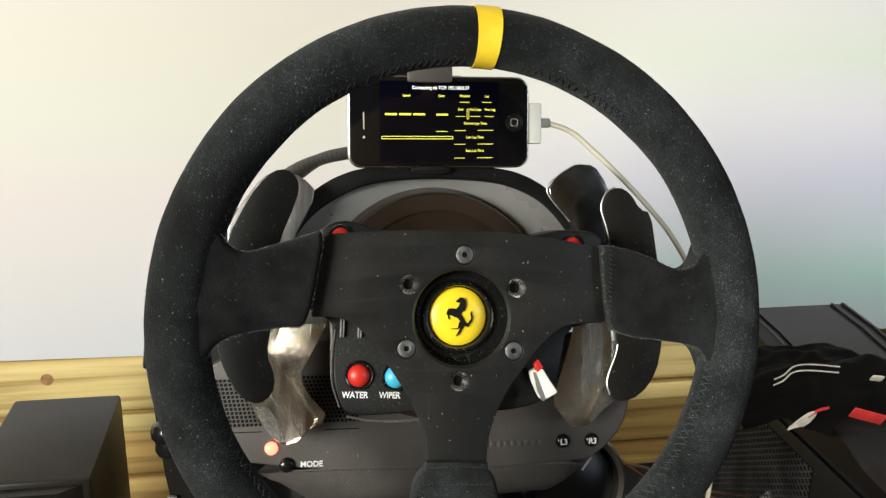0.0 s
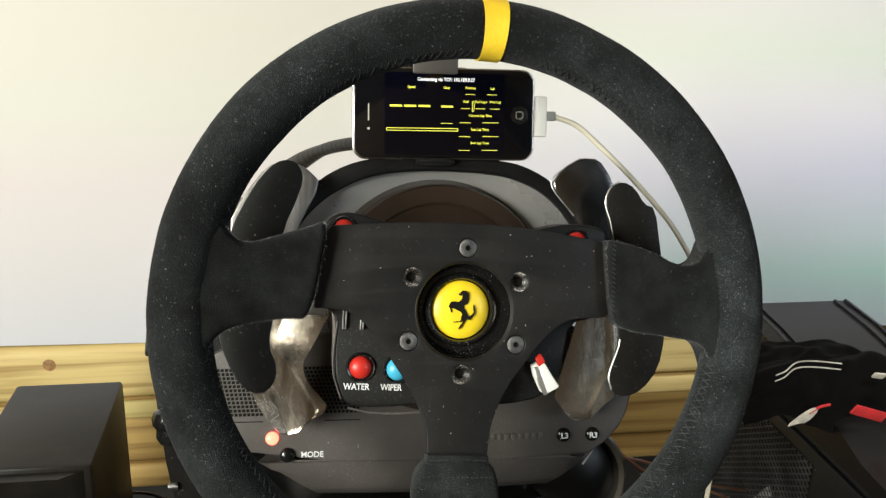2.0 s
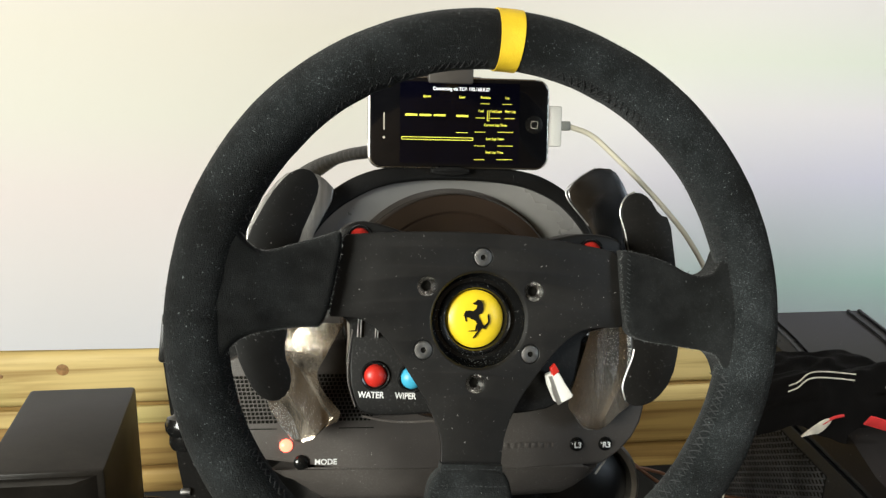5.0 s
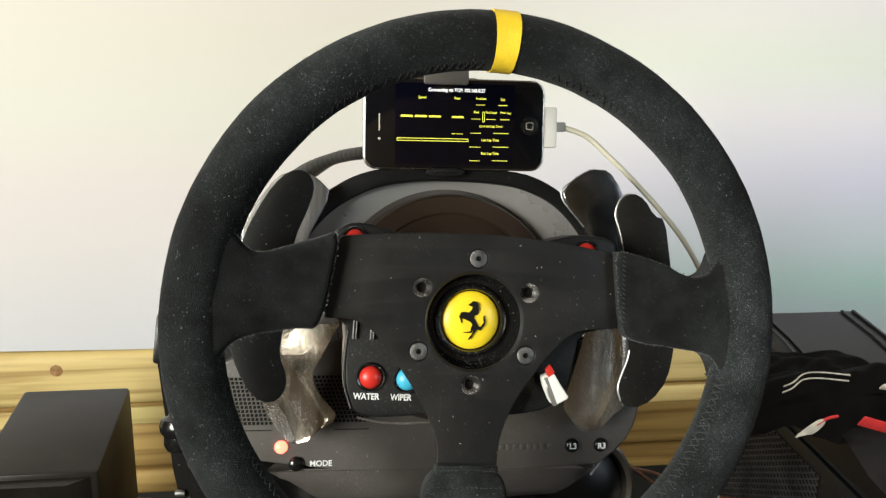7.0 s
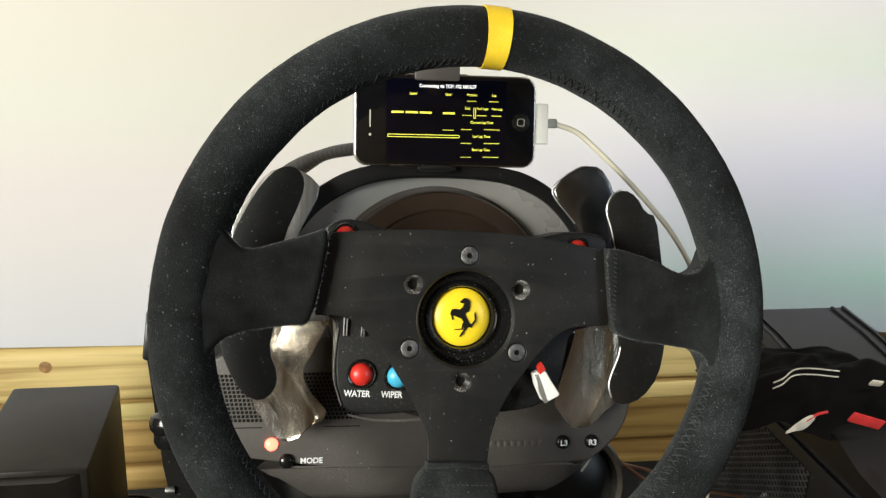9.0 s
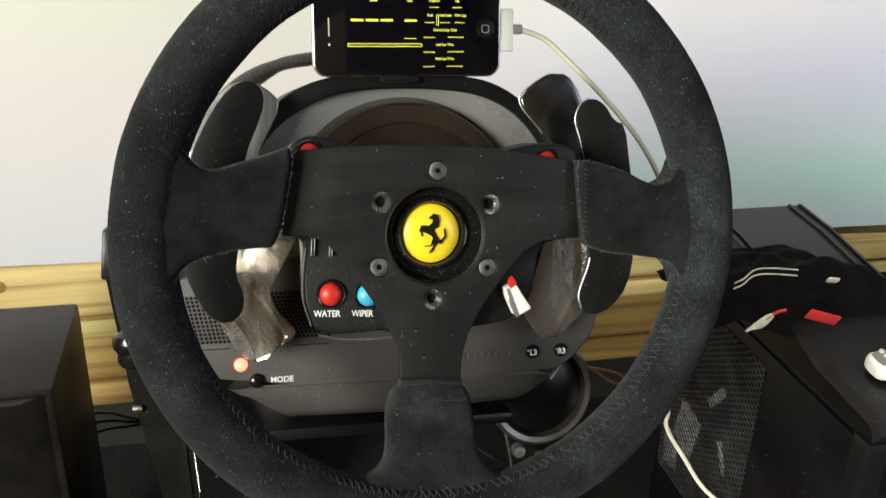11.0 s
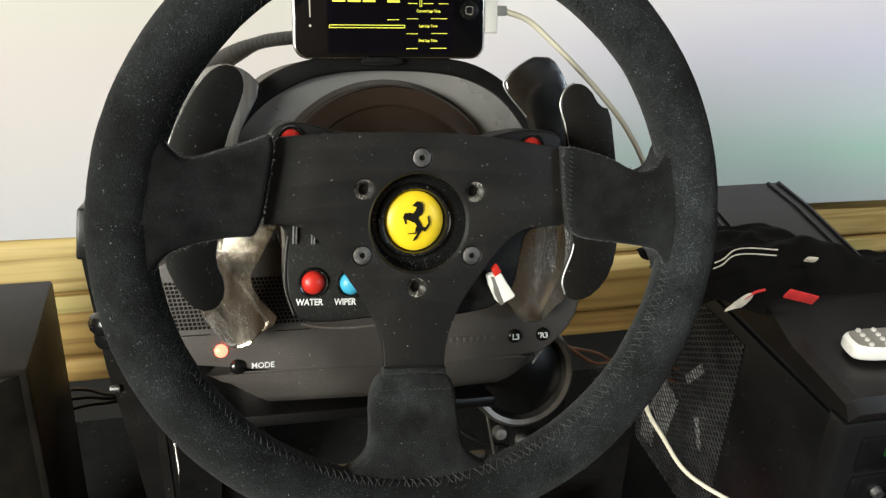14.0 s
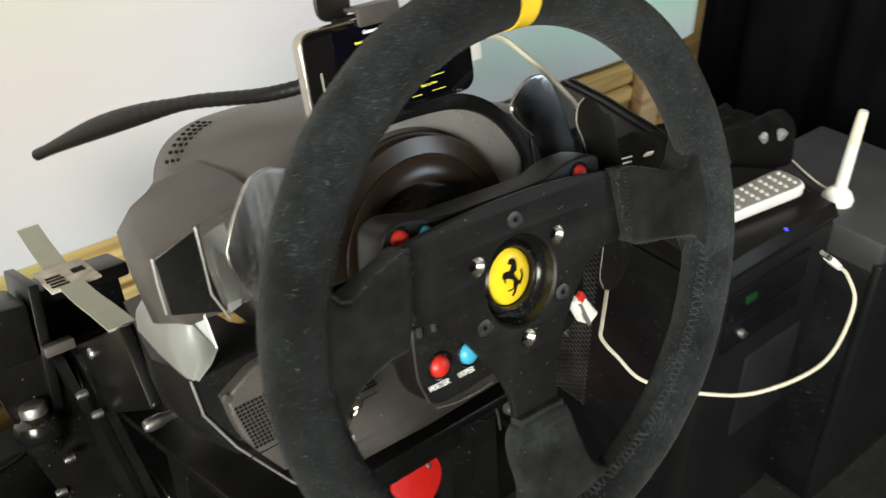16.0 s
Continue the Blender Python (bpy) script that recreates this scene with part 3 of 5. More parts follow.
def build_wheel():
    w = thing("steering_wheel", WHEEL, "black suede racing steering wheel with a yellow top band", "steering wheel")
    rim = part("rim", torus(RIM_R, RIM_T, at=(RIM_X, RIM_Y, 0), n=220, m=36, lump=0.55), SUEDE, w, "black suede rim, rubbed shiny and dusty", smooth=80)
    part("centre_band", torus(RIM_R, RIM_T + 0.7, 87.4, 92.2, n=14, m=40, at=(RIM_X, RIM_Y, 0)), YELLOW, w, "yellow leather band at the top", smooth=80)
    # seam along the rim's inner side
    rng = random.Random(4)
    for pale in (False, True):
        bm = bmesh.new()
        for k in range(216):
            a = 360 * k / 216
            if 85 < a < 94.5 or (205 < a < 355) != pale:
                continue
            for flip in (-1, 1):
                if rng.random() < 0.15:
                    continue
                pts = []
                for e in (-1, 0, 1):
                    aa = radians(a + flip * e * 0.6 + rng.uniform(-0.14, 0.14))
                    b = radians(180 + 24 + e * 11 + rng.uniform(-1.5, 1.5))
                    q = RIM_R + (RIM_T + 0.3 - 0.35 * abs(e)) * math.cos(b)
                    pts.append(Vector((RIM_X + q * math.cos(aa), RIM_Y + (RIM_T + 0.3) * math.sin(b), q * math.sin(aa))))
                tube(pts, 0.3, 5, bm)
        tagged(part("stitching", bm, THREAD if pale else THREAD_DARK, rim, "grey cross stitching" if pale else "black cross stitching", smooth=0), kind="stuff")
    # raised nap all round, and paler rubbed nap along the lower and side stretches
    for rubbed in (False, True):
        bm = bmesh.new()
        for k in range(26000 if rubbed else 30000):
            a, b = (rng.uniform(-1.9, 0.5), rng.uniform(-math.pi, 0.4)) if rubbed else (rng.uniform(0, 2 * math.pi), rng.uniform(-math.pi, math.pi))
            field = noise.noise(Vector((math.cos(a) * 5, math.sin(a) * 5, b))) + 0.5 * noise.noise(Vector((math.cos(a) * 22, math.sin(a) * 22, 3 * b)))
            if 1.50 < a < 1.63 or (field < (0.12 if rubbed else -0.15) and rng.random() < 0.8):
                continue
            c, si = math.cos(a), math.sin(a)
            nrm = Vector((math.cos(b) * c, math.sin(b), math.cos(b) * si))
            base = Vector((RIM_X, RIM_Y, 0)) + Vector((RIM_R * c, 0, RIM_R * si)) + nrm * (RIM_T - 0.25)
            lean = Vector((rng.gauss(0, 1), rng.gauss(0, 1), rng.gauss(0, 1))) * (1.1 if rubbed else 0.75)
            tip = base + (nrm + lean).normalized() * rng.choice((0.4, 0.5, 0.6, 0.8) if rubbed else (0.5, 0.6, 0.8, 1.0, 1.7))
            side = (tip - base).cross(Vector((rng.gauss(0, 1), rng.gauss(0, 1), rng.gauss(0, 1)))).normalized() * (rng.uniform(0.03, 0.06) if rubbed else rng.uniform(0.05, 0.11))
            bm.faces.new((bm.verts.new(base - side), bm.verts.new(base + side), bm.verts.new(tip)))
        tagged(part("nap", bm, NAP_RUBBED if rubbed else NAP, rim, "pale rubbed suede fibres" if rubbed else "short raised suede fibres", smooth=0), kind="stuff")
    # spokes, wrapped in suede
    left = [(-74.5, 45), (-84, 40.5), (-99, 35.5), (-114, 30.5), (-121, 32.5), (-127, 40), (-131, 52), (-140, 58), (-146, 20), (-146, -30), (-139, -42), (-133, -26), (-128, -16), (-120, -10.5), (-102, -7.5), (-90, -6.5), (-83, -6.5), (-79, 12)]
    right = [(74.5, 42), (80, 42), (92, 40), (103, 36.8), (113, 31.2), (121, 30.5), (127, 35), (130, 47), (139, 58), (146, 20), (146, -30), (140, -42), (135.5, -24), (131.5, -14), (126, -10), (111, -8.6), (87, -6.5), (80.5, 0), (77.5, 22)]
    lower = [(-15.5, -78), (15.5, -78), (21, -84), (23.5, -95), (25, -114), (29, -122), (40, -128.5), (58, -134), (40, -146), (0, -150), (-40, -146), (-56, -134), (-36, -127), (-26.5, -121), (-23.5, -112), (-24, -94), (-21.5, -84)]
    for pts in (left, right):
        bm = sheet([rounded(pts, 2)], -10.5 if pts is left else -8.0, 6.5, 3.4, 4)
        finer(bm, 4.5)
        for v in bm.verts:
            k = min(1, max(0, (abs(v.co.x) - 90) / 52))
            v.co.y -= (13 if v.co.y < 0 else 4) * k * k * (3 - 2 * k) - (0.8 * noise.noise(v.co * 0.09) if v.co.y < 0 else 0)
        spoke = part("spoke", bm, SUEDE_FLAT, w, "suede-wrapped spoke", smooth=70)
        bm = bmesh.new()
        ring = rounded(pts, 2)
        for (x0, z0), (x1, z1) in zip(ring, ring[1:] + ring[:1]):
            if min(abs(x0), abs(x1)) > 134:
                continue
            for _ in range(int(1.5 * math.hypot(x1 - x0, z1 - z0)) + 1):
                q = rng.random()
                x, z = x0 + (x1 - x0) * q, z0 + (z1 - z0) * q
                k = min(1, max(0, (abs(x) - 90) / 52))
                base = Vector((x * 0.995, (-8.6 if pts is left else -6.2) - 12.5 * k * k * (3 - 2 * k) + rng.uniform(-0.5, 2), z))
                tip = base + Vector((rng.gauss(0, 1), -abs(rng.gauss(0, 0.6)), rng.gauss(0, 1))).normalized() * rng.uniform(0.6, 1.8)
                side = (tip - base).cross(Vector((0.3, 1, 0.2))).normalized() * rng.uniform(0.06, 0.16)
                bm.faces.new((bm.verts.new(base - side), bm.verts.new(base + side), bm.verts.new(tip)))
        tagged(part("frayed_edge", bm, NAP_PALE, spoke, "pale frayed suede fibres", smooth=0), kind="stuff")
    bm = sheet([rounded(lower, 2)], -6.0, 6, 3.0, 4)
    finer(bm, 4.5)
    for v in bm.verts:
        k = min(1, max(0, (-v.co.z - 84) / 50))
        v.co.y -= 10 * k * k * (3 - 2 * k) - (0.6 * noise.noise(v.co * 0.1) if v.co.y < 0 else 0)
    part("spoke", bm, SUEDE_WORN, w, "worn suede-wrapped lower spoke", smooth=70)
    # folded leather collar at the top of the lower spoke, with its seam
    part("spoke_collar", sheet([[(-16.5, -76), (16.5, -76.3), (17.5, -85), (-17.5, -84.6)]], -4.6, 4, 0.6), SUEDE_WORN, w, "folded suede collar")
    bm = bmesh.new()
    for k in range(15):
        x = -14.5 + 29 * k / 14
        tube([Vector((x - 0.7, -4.5, -78.6 + 0.25 * math.sin(k * 2.1))), Vector((x + 0.7, -4.5, -78.5))], 0.25, 5, bm)
        tube([Vector((x * 1.25 - 0.7, -6.2, -87 + 0.3 * math.sin(k))), Vector((x * 1.25 + 0.7, -6.2, -87.2))], 0.25, 5, bm)
    for s in (-1, 1):
        for k in range(16):
            z = -90 - k * 2.3
            x = s * (19.6 + 0.09 * k)
            tube([Vector((x - 1.1, -6.3 - 0.22 * k, z)), Vector((x + 1.1, -6.1 - 0.22 * k, z - 1.2))], 0.26, 5, bm)
    for k in range(18):
        z = 40 - k * 2.5
        tube([Vector((78.8 + 0.1 * k - 0.9, -8.3, z)), Vector((78.8 + 0.1 * k + 0.9, -8.2, z - 1)), ], 0.22, 5, bm)
    tagged(part("seam", bm, THREAD, w, "grey seam thread", smooth=0), kind="stuff")
    # centre plate with the hub opening and six bolt holes
    plate = [(-77, 41), (-60, 43.3), (-38, 45.3), (-14, 46.6), (0, 46.9), (18, 46.7), (42, 45.3), (60, 43.2), (77, 40.6), (81, 22), (82, 0), (72, -1), (60, -1.8), (51, -7), (42, -16.5), (33, -29), (26, -40), (21, -51), (18, -61), (17, -70), (17, -86), (-16, -86), (-16, -70), (-17.5, -61), (-22.5, -50), (-29, -39), (-38, -26.5), (-46, -15.5), (-53, -8), (-61, -2.5), (-70, -1.2), (-82, -1.5), (-80, 22)]
    holes = [circle(26.6, n=56)]
    for k, a in enumerate((90, 150, 210, 270, 330, 30)):
        x, z = 33.8 * math.cos(radians(a)), 33.8 * math.sin(radians(a))
        holes.append(circle(5.2, x, z, 24))
        if k % 2 == 0:
            bolt = part("bolt", lathe([(0, 1.6), (1.5, 1.6), (1.5, -0.3), (3.2, -0.6), (4.7, -0.1), (5.05, 1.2), (5.05, 4)], 24, at=(x, 0, z)), BOLT, w, "worn steel countersunk bolt")
            part("hex_socket", lathe([(0, 0.9), (1.55, 0.9), (1.55, -0.2)], 6, at=(x, 0, z)), INK_AND_HOLES, bolt, "dark hex socket")
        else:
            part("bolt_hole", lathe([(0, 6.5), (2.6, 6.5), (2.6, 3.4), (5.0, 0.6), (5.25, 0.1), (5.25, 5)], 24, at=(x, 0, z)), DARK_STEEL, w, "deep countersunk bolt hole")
            part("hole_bottom", lathe([(0, 6.0), (2.7, 6.0), (2.7, 3.2)], 20, at=(x, 0, z)), INK_AND_HOLES, w, "black bottom painting the hole's shade")
    part("centre_plate", sheet([rounded(plate, 1), *holes], 0, 4.5, 0.5, 2), PLATE, w, "black anodised metal plate, dusty", smooth=30)
    # hub cup and emblem
    part("hub_cup", lathe([(25.6, 1.2), (24.4, 9), (22.5, 11.0), (20.4, 11), (19.2, 8.2), (18.2, 7.4), (17.2, 7.6), (16.6, 9), (16.4, 12), (0, 12)], 64), GLOSS, w, "gloss black hub ring")
    part("hub_lip", lathe([(27.6, 0.7), (26.5, 0.1), (25.5, 1.3)], 64), PLATE, w, "matt black lip round the hub")
    badge = part("emblem", lathe([(0, 7.3), (6, 7.6), (11, 8.4), (14.6, 9.6), (15.8, 10.8), (15.8, 12.2)], 56), ENAMEL, w, "round yellow enamel badge")
    mark = [(-2.2, 8.7), (-1.2, 9.1), (0.3, 10.6), (2.1, 10.3), (3.3, 8.8), (3.6, 5.5), (3.0, 3.4), (1.5, 2.8), (1.2, 1.6), (2.7, -0.8), (3.9, -2.9), (5.1, -3.2), (6.9, -0.8), (6.3, 1.9), (6.6, 3.1), (7.5, 0.1), (7.2, -2.0), (5.4, -4.4), (5.1, -5.3), (3.3, -4.7), (1.5, -7.1), (0.3, -9.2), (-1.2, -10.4), (-0.3, -8.6), (1.2, -6.2), (0.6, -4.4), (0.3, -6.5), (-3.9, -6.8), (-4.2, -6.5), (-0.3, -5.9), (0.0, -3.5), (0.6, -2.3), (-0.6, -0.8), (-2.7, 0.1), (-4.2, 0.7), (-5.7, 1.0), (-5.1, -1.4), (-5.7, -1.4), (-6.6, 1.3), (-7.2, 1.6), (-6.0, 4.3), (-3.6, 4.6), (-1.8, 4.3), (-0.3, 5.8), (0.3, 7.6), (-1.5, 7.9)]
    bm = sheet([mark], 6.9, 8.7)
    part("badge_mark", bm, INK_AND_HOLES, badge, "black rearing shape")
    # back casing with its lobes
    back = [(-76, 40), (-73, 46), (-66, 49.5), (-55, 48.6), (-38, 44), (0, 44), (38, 44), (46, 47), (60, 50.3), (78, 49.5), (84, 45), (80, 20), (78, -2), (64, -6), (62, -20), (60, -36), (50, -48), (30, -52), (22, -52), (-20, -53), (-40, -55), (-56, -55), (-62, -50), (-66.5, -36), (-66.5, -8), (-70, -3), (-80, 0)]
    part("back_casing", sheet([rounded(back, 1)], 14, 36, 1.5), PLASTIC_DARK, w, "black plastic casing behind the plate", smooth=35)
    part("lower_trim", tube(smooth_path([(-58, 13.2, -55.2), (-46, 12.9, -57.3), (-32, 12.9, -57.7), (-18, 13.2, -56.7)], 6), 0.7, 8), PLASTIC, w, "dark grey trim edge")
    part("side_trim", tube(smooth_path([(-65.9, 13.4, -9), (-67, 13.3, -22), (-66.8, 13.3, -36), (-62, 13.5, -50.5)], 6), 0.4, 8), PLASTIC, w, "dark grey trim edge")
    for x in (-63, -61.5, -53.5, -52.2):
        part("contact_pin", box((0.7, 2, 12), (x, 12.8, -7), 0.2), STEEL, w, "bright metal pin")
    for name, x, z, r, m, lab in (("button", -52.1, -33.4, 6.2, RED, "red round push button"), ("button", -32.0, -33.8, 6.2, BLUE, "cyan round push button"),
                                  ("button", -64.9, 40.2, 5.3, RED, "red round push button"), ("button", 64.9, 40.6, 5.3, RED, "red round push button"), ("button", -48.5, 38.6, 4.2, BLUE, "cyan round push button")):
        b = part(name, lathe([(0, 9.4), (r * 0.4, 9.7), (r * 0.72, 10.7), (r * 0.92, 12.0), (r, 13.4), (r, 15.5)], 32, at=(x, 0, z)), m, w, lab)
        part("collar", lathe([(r + 0.2, 14.6), (r + 0.4, 12.9), (r + 1.3, 12.6), (r + 1.9, 13.4), (r + 2.0, 14.6)], 32, at=(x, 0, z)), GLOSS, b, "black collar")
    for text, x, w_ in (("WATER", -60.6, 1.0), ("WIPER", -40.6, 0.96)):
        part("lettering", words(text, 4.75, (x * 1.004, 13.8, -45.4), 0.3, width=w_ * 0.86), PRINT, w, "white lettering reading " + text)
    # rotary switch on the other lobe
    knob = part("selector_switch", sheet([rounded([(40.4, -28.5), (45.8, -25.8), (50, -32), (55.4, -39), (47, -43.6), (44, -38), (42, -34)], 1, 0.12)], -1.0, 9, 0.7), WHITE, w, "white selector switch")
    part("switch_tip", sheet([[(41, -24), (43.2, -21.4), (46, -25.4), (42.6, -28.2)]], -1.4, 2, 0.3), RED, knob, "red tip")
    part("switch_edge", sheet([[(40.4, -28.6), (41.9, -28.0), (48.4, -43.0), (46.6, -43.7), (43.4, -38)]], -1.25, 0.5, 0.1), SILVER, knob, "worn grey edge")
    # gear levers fixed behind the wheel, on both sides
    black = [(88.5, 64), (92.5, 74), (99.5, 77.3), (107, 74), (113.5, 64.5), (120.5, 63), (125, 40), (131, 10), (131.5, -14), (128.5, -33), (119, -46), (108, -50.5), (100, -47.5), (96.8, -40), (99.5, -30), (102.5, -19), (100, 0), (98, 30)]
    black_left = [(-88, 60), (-87, 69), (-91, 75.5), (-98, 76.5), (-105, 72.5), (-114, 60), (-125, 36), (-130, 8), (-129, -18), (-124, -34), (-114, -50), (-104, -53.5), (-97, -48), (-95.5, -38), (-101, -26), (-99, -10), (-98, 20), (-97, 36)]
    for s in (1, -1):
        out = black if s > 0 else black_left
        p = part("gear_lever", sheet([rounded(out, 1)], 34.8, 37.0, 0.6), PLATE, w, "black metal gear lever with a bright worn edge", smooth=30)
        if s > 0:
            for edge in (((98.2, 32), (93, 52), (88.9, 64), (91.5, 73), (97, 77)), ((103, -16), (102, -22), (97.4, -37), (99.5, -46))):
                part("worn_edge", tube(smooth_path([(x, 34.9, z) for x, z in edge], 6), 0.45, 6), SILVER, p, "bright worn edge")
        part("lever_arm", box((26, 3, 22), (s * 88, 33, 12), 0.8), PLATE, p)
    part("quick_release", lathe([(0, 30), (34, 30), (38, 34), (38, 62), (44, 66), (44, 86), (0, 86)], 48), GLOSS, w, "black quick-release collar")
    return w


build_wheel()

# ---- wheel base ----


def build_base():
    t = thing("racing_wheel_base", BASE, "charcoal plastic wheel base with chrome shift paddles and lit lamp", "wheel base")
    # main housing, lofted from the hood to the rounded back
    secs = []
    n = 56
    for y, w, zt, zb, px in ((100, 88, 88, -60, 2.3), (104, 90, 90, -62, 2.3), (130, 92, 91, -64, 2.4), (190, 92, 90, -62, 2.9), (250, 87, 86, -56, 3.1), (300, 78, 81, -46, 3.0), (325, 62, 72, -30, 2.6), (334, 34, 54, -8, 2.2)):
        ring = []
        for k in range(n):
            a = 2 * math.pi * k / n
            c, s = math.cos(a), math.sin(a)
            x = w * math.copysign(abs(c) ** (2 / px), c)
            h = (zt - zb) / 2
            z = (zt + zb) / 2 + h * math.copysign(abs(s) ** (2 / px), s)
            ring.append((x + 3, y, z))
        secs.append(ring)
    part("housing", hull_loft(secs), PLASTIC, t, "charcoal textured housing", smooth=50)
    # hood rim, satin band and smoked inner disc
    opening = rounded([(-92, 26), (-84, 44), (-72, 58), (-58, 67.5), (-42, 75), (-20, 79), (4, 80), (28, 79.6), (50, 77), (70, 69), (84, 57), (96, 40), (101, 26), (90, 10), (-82, 10)], 2)
    outer = rounded([(-100, 28), (-93, 50), (-79, 67), (-61, 80), (-40, 87), (0, 89.5), (46, 88), (66, 82), (84, 70), (99, 52), (108, 30), (96, 4), (-88, 4)], 2)
    part("hood_rim", sheet([outer, opening], 92, 101, 1.6), PLASTIC_DARK, t, "black hood rim", smooth=40)
    bm = sheet([rounded([(-94, 30), (-86, 48), (-74, 62), (-58, 71), (-40, 78), (4, 83), (50, 80), (72, 72), (88, 60), (103, 30), (92, 6), (-84, 6)], 2), circle(66, 4, -1, 64)], 97, 99)
    finer(bm, 5)
    for v in bm.verts:
        v.co.y += 5 * max(0, 1 - (Vector((v.co.x - 4, v.co.z)).length - 66) / 22)
    part("satin_band", bm, SATIN, t, "satin grey ring", smooth=60)
    part("smoked_disc", lathe([(72, 102), (71.5, 90), (70, 87.5), (60, 85.8), (58.6, 86.8), (57.4, 85.6), (46, 84), (38, 83.6), (36, 78), (0, 78)], 72, at=(4.5, 0, 0)), BROWN_GLOSS, t, "smoked gloss disc round the shaft")
    # lower console with its chin
    face = [(-139, -30), (-135, -60), (-128, -76), (-110, -103), (102, -108), (126, -92), (137, -72), (141, -30), (60, -20), (-60, -20)]
    part("console_face", sheet([rounded(face, 1)], 98, 112, 2.0), PLASTIC, t, "charcoal control face", smooth=35)
    secs = []
    for y, z0, z1, xa, xb in ((98.6, -103, -104, -109, 101), (101, -103, -113, -107, 106), (108, -100, -124, -101, 110), (118, -96, -131, -93, 104), (150, -90, -133, -88, 96), (220, -80, -126, -80, 86)):
        secs.append([(xa, y, z0), (xb, y, z0 - 3), (xb - 6, y, (z0 + z1) / 2 - 1), (xb - 18, y, z1 + 3), (0, y, z1), (xa + 24, y, z1 + 2), (xa + 8, y, (z0 + z1) / 2)])
    part("chin", hull_loft(secs), PLASTIC, t, "charcoal chin below the controls", smooth=35)
    # loudspeaker-like vents: fine grids of black boxes paint the shade of holes
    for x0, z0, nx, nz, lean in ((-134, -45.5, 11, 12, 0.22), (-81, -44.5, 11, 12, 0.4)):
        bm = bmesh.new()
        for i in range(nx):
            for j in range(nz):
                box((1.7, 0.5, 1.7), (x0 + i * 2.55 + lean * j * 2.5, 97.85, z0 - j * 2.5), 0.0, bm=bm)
        tagged(part("vent_grid", bm, INK_AND_HOLES, t, "fine black squares standing in for vent-hole shade", smooth=0), kind="stuff")
    for x0, x1, z in ((-136, -104, -77.5), (-66, -44, -77.5)):
        part("panel_line", box((x1 - x0, 0.5, 0.5), ((x0 + x1) / 2, 97.9, z), 0), INK_AND_HOLES, t, smooth=0)
    part("indicator_lamp", lathe([(0, 95.6), (2.6, 96), (4.0, 97.4), (4.2, 99)], 24, at=(-98.3, 0, -88)), LED_RED, t, "lit red indicator lamp")
    for x, z, r in ((-88.8, -98.6, 4.6), (90.2, -90.6, 4.6), (110, -90.6, 4.6)):
        part("button", lathe([(0, 95.2), (r * 0.7, 95.6), (r, 97), (r + 0.2, 99)], 28, at=(x, 0, z)), GLOSS, t, "small gloss black push button")
    part("lettering", words("MODE", 4.9, (-80.6, 97.6, -100.2), 0.3), PRINT, t, "white lettering reading MODE")
    part("lettering", words("L3", 5.2, (90.2, 94.9, -92.4), 0.3, align="CENTER"), PRINT, t, "pale lettering reading L3")
    part("lettering", words("R3", 5.2, (110, 94.9, -92.4), 0.3, align="CENTER"), PRINT, t, "pale lettering reading R3")
    for k in range(9):
        part("embossed_bar", box((3.1, 0.8, 4.0), (38 + k * 4.6, 97.7, -90.8), 0.3), PLASTIC, t, smooth=30)
    # shoulders at both sides with a bright edge, and the grey tabs below them
    for s in (-1, 1):
        secs = []
        for y, xo, xi, zt, zb in ((112.5, 151, 84, 53, 8), (114, 152, 84, 54, 4), (150, 151, 80, 60, -6), (200, 138, 76, 62, -8), (250, 112, 66, 54, -6), (285, 84, 52, 40, 0)):
            c = 2 + 10 * min(1, max(0, (y - 113) / 60))
            ring = [(xi, y, zt + 8), ((xi + xo) / 2, y, zt + 3), (xo - c, y, zt - 6), (xo, y, zt - 6 - c), (xo, y, (zt + zb) / 2), (xo - 3, y, zb + 6), (xo - 12, y, zb), (xi, y, zb)]
            secs.append([(s * x + (3 if s > 0 else 0), yy, z) for x, yy, z in ring])
        face = [(s * x, z) for x, z in ((150, 45.5), (126, 53.5), (120, 4), (124, 6), (149, 14))][::s]
        sh = part("shoulder", hull_loft(secs), PLASTIC, t, "charcoal side shoulder", smooth=50)
        part("shoulder_face", sheet([face], 111.9, 113.4, 0.2), PLASTIC_DARK, sh, "flat black face")
        part("bright_edge", tube([Vector((s * 151, 112.3, 47)), Vector((s * 151.5, 112.6, 32)), Vector((s * 151, 113.5, 15))], 0.7, 6), SATIN, sh, "bright moulded edge")
        part("bright_edge", tube([Vector((s * 124.2, 111.6, 56)), Vector((s * 125, 111.6, 17)), Vector((s * 118, 112, -1))], 0.7, 6), SATIN, sh, "bright moulded edge")
        lines = (((137, 195, 0), (139, 155, 7), (142, 120, 11), (136.5, 114, -1), (131, 110, -13)), ((141, 200, -8), (146, 160, -6), (148, 128, -4), (143, 110, -12), (138, 106, -18)), ((143, 200, -19), (149, 150, -20), (151, 118, -22), (150, 108, -23), (147, 105.5, -24)))
        rows = [smooth_path([(s * x, y, z) for x, y, z in ln], 5) for ln in lines]
        cols = [smooth_path([r[k] for r in rows], 4) for k in range(len(rows[0]))]
        bm = bmesh.new()
        grid = [[bm.verts.new(p) for p in col] for col in cols]
        for p, q in zip(grid, grid[1:]):
            for j in range(len(p) - 1):
                bm.faces.new((p[j], p[j + 1], q[j + 1], q[j]))
        bmesh.ops.recalc_face_normals(bm, faces=bm.faces)
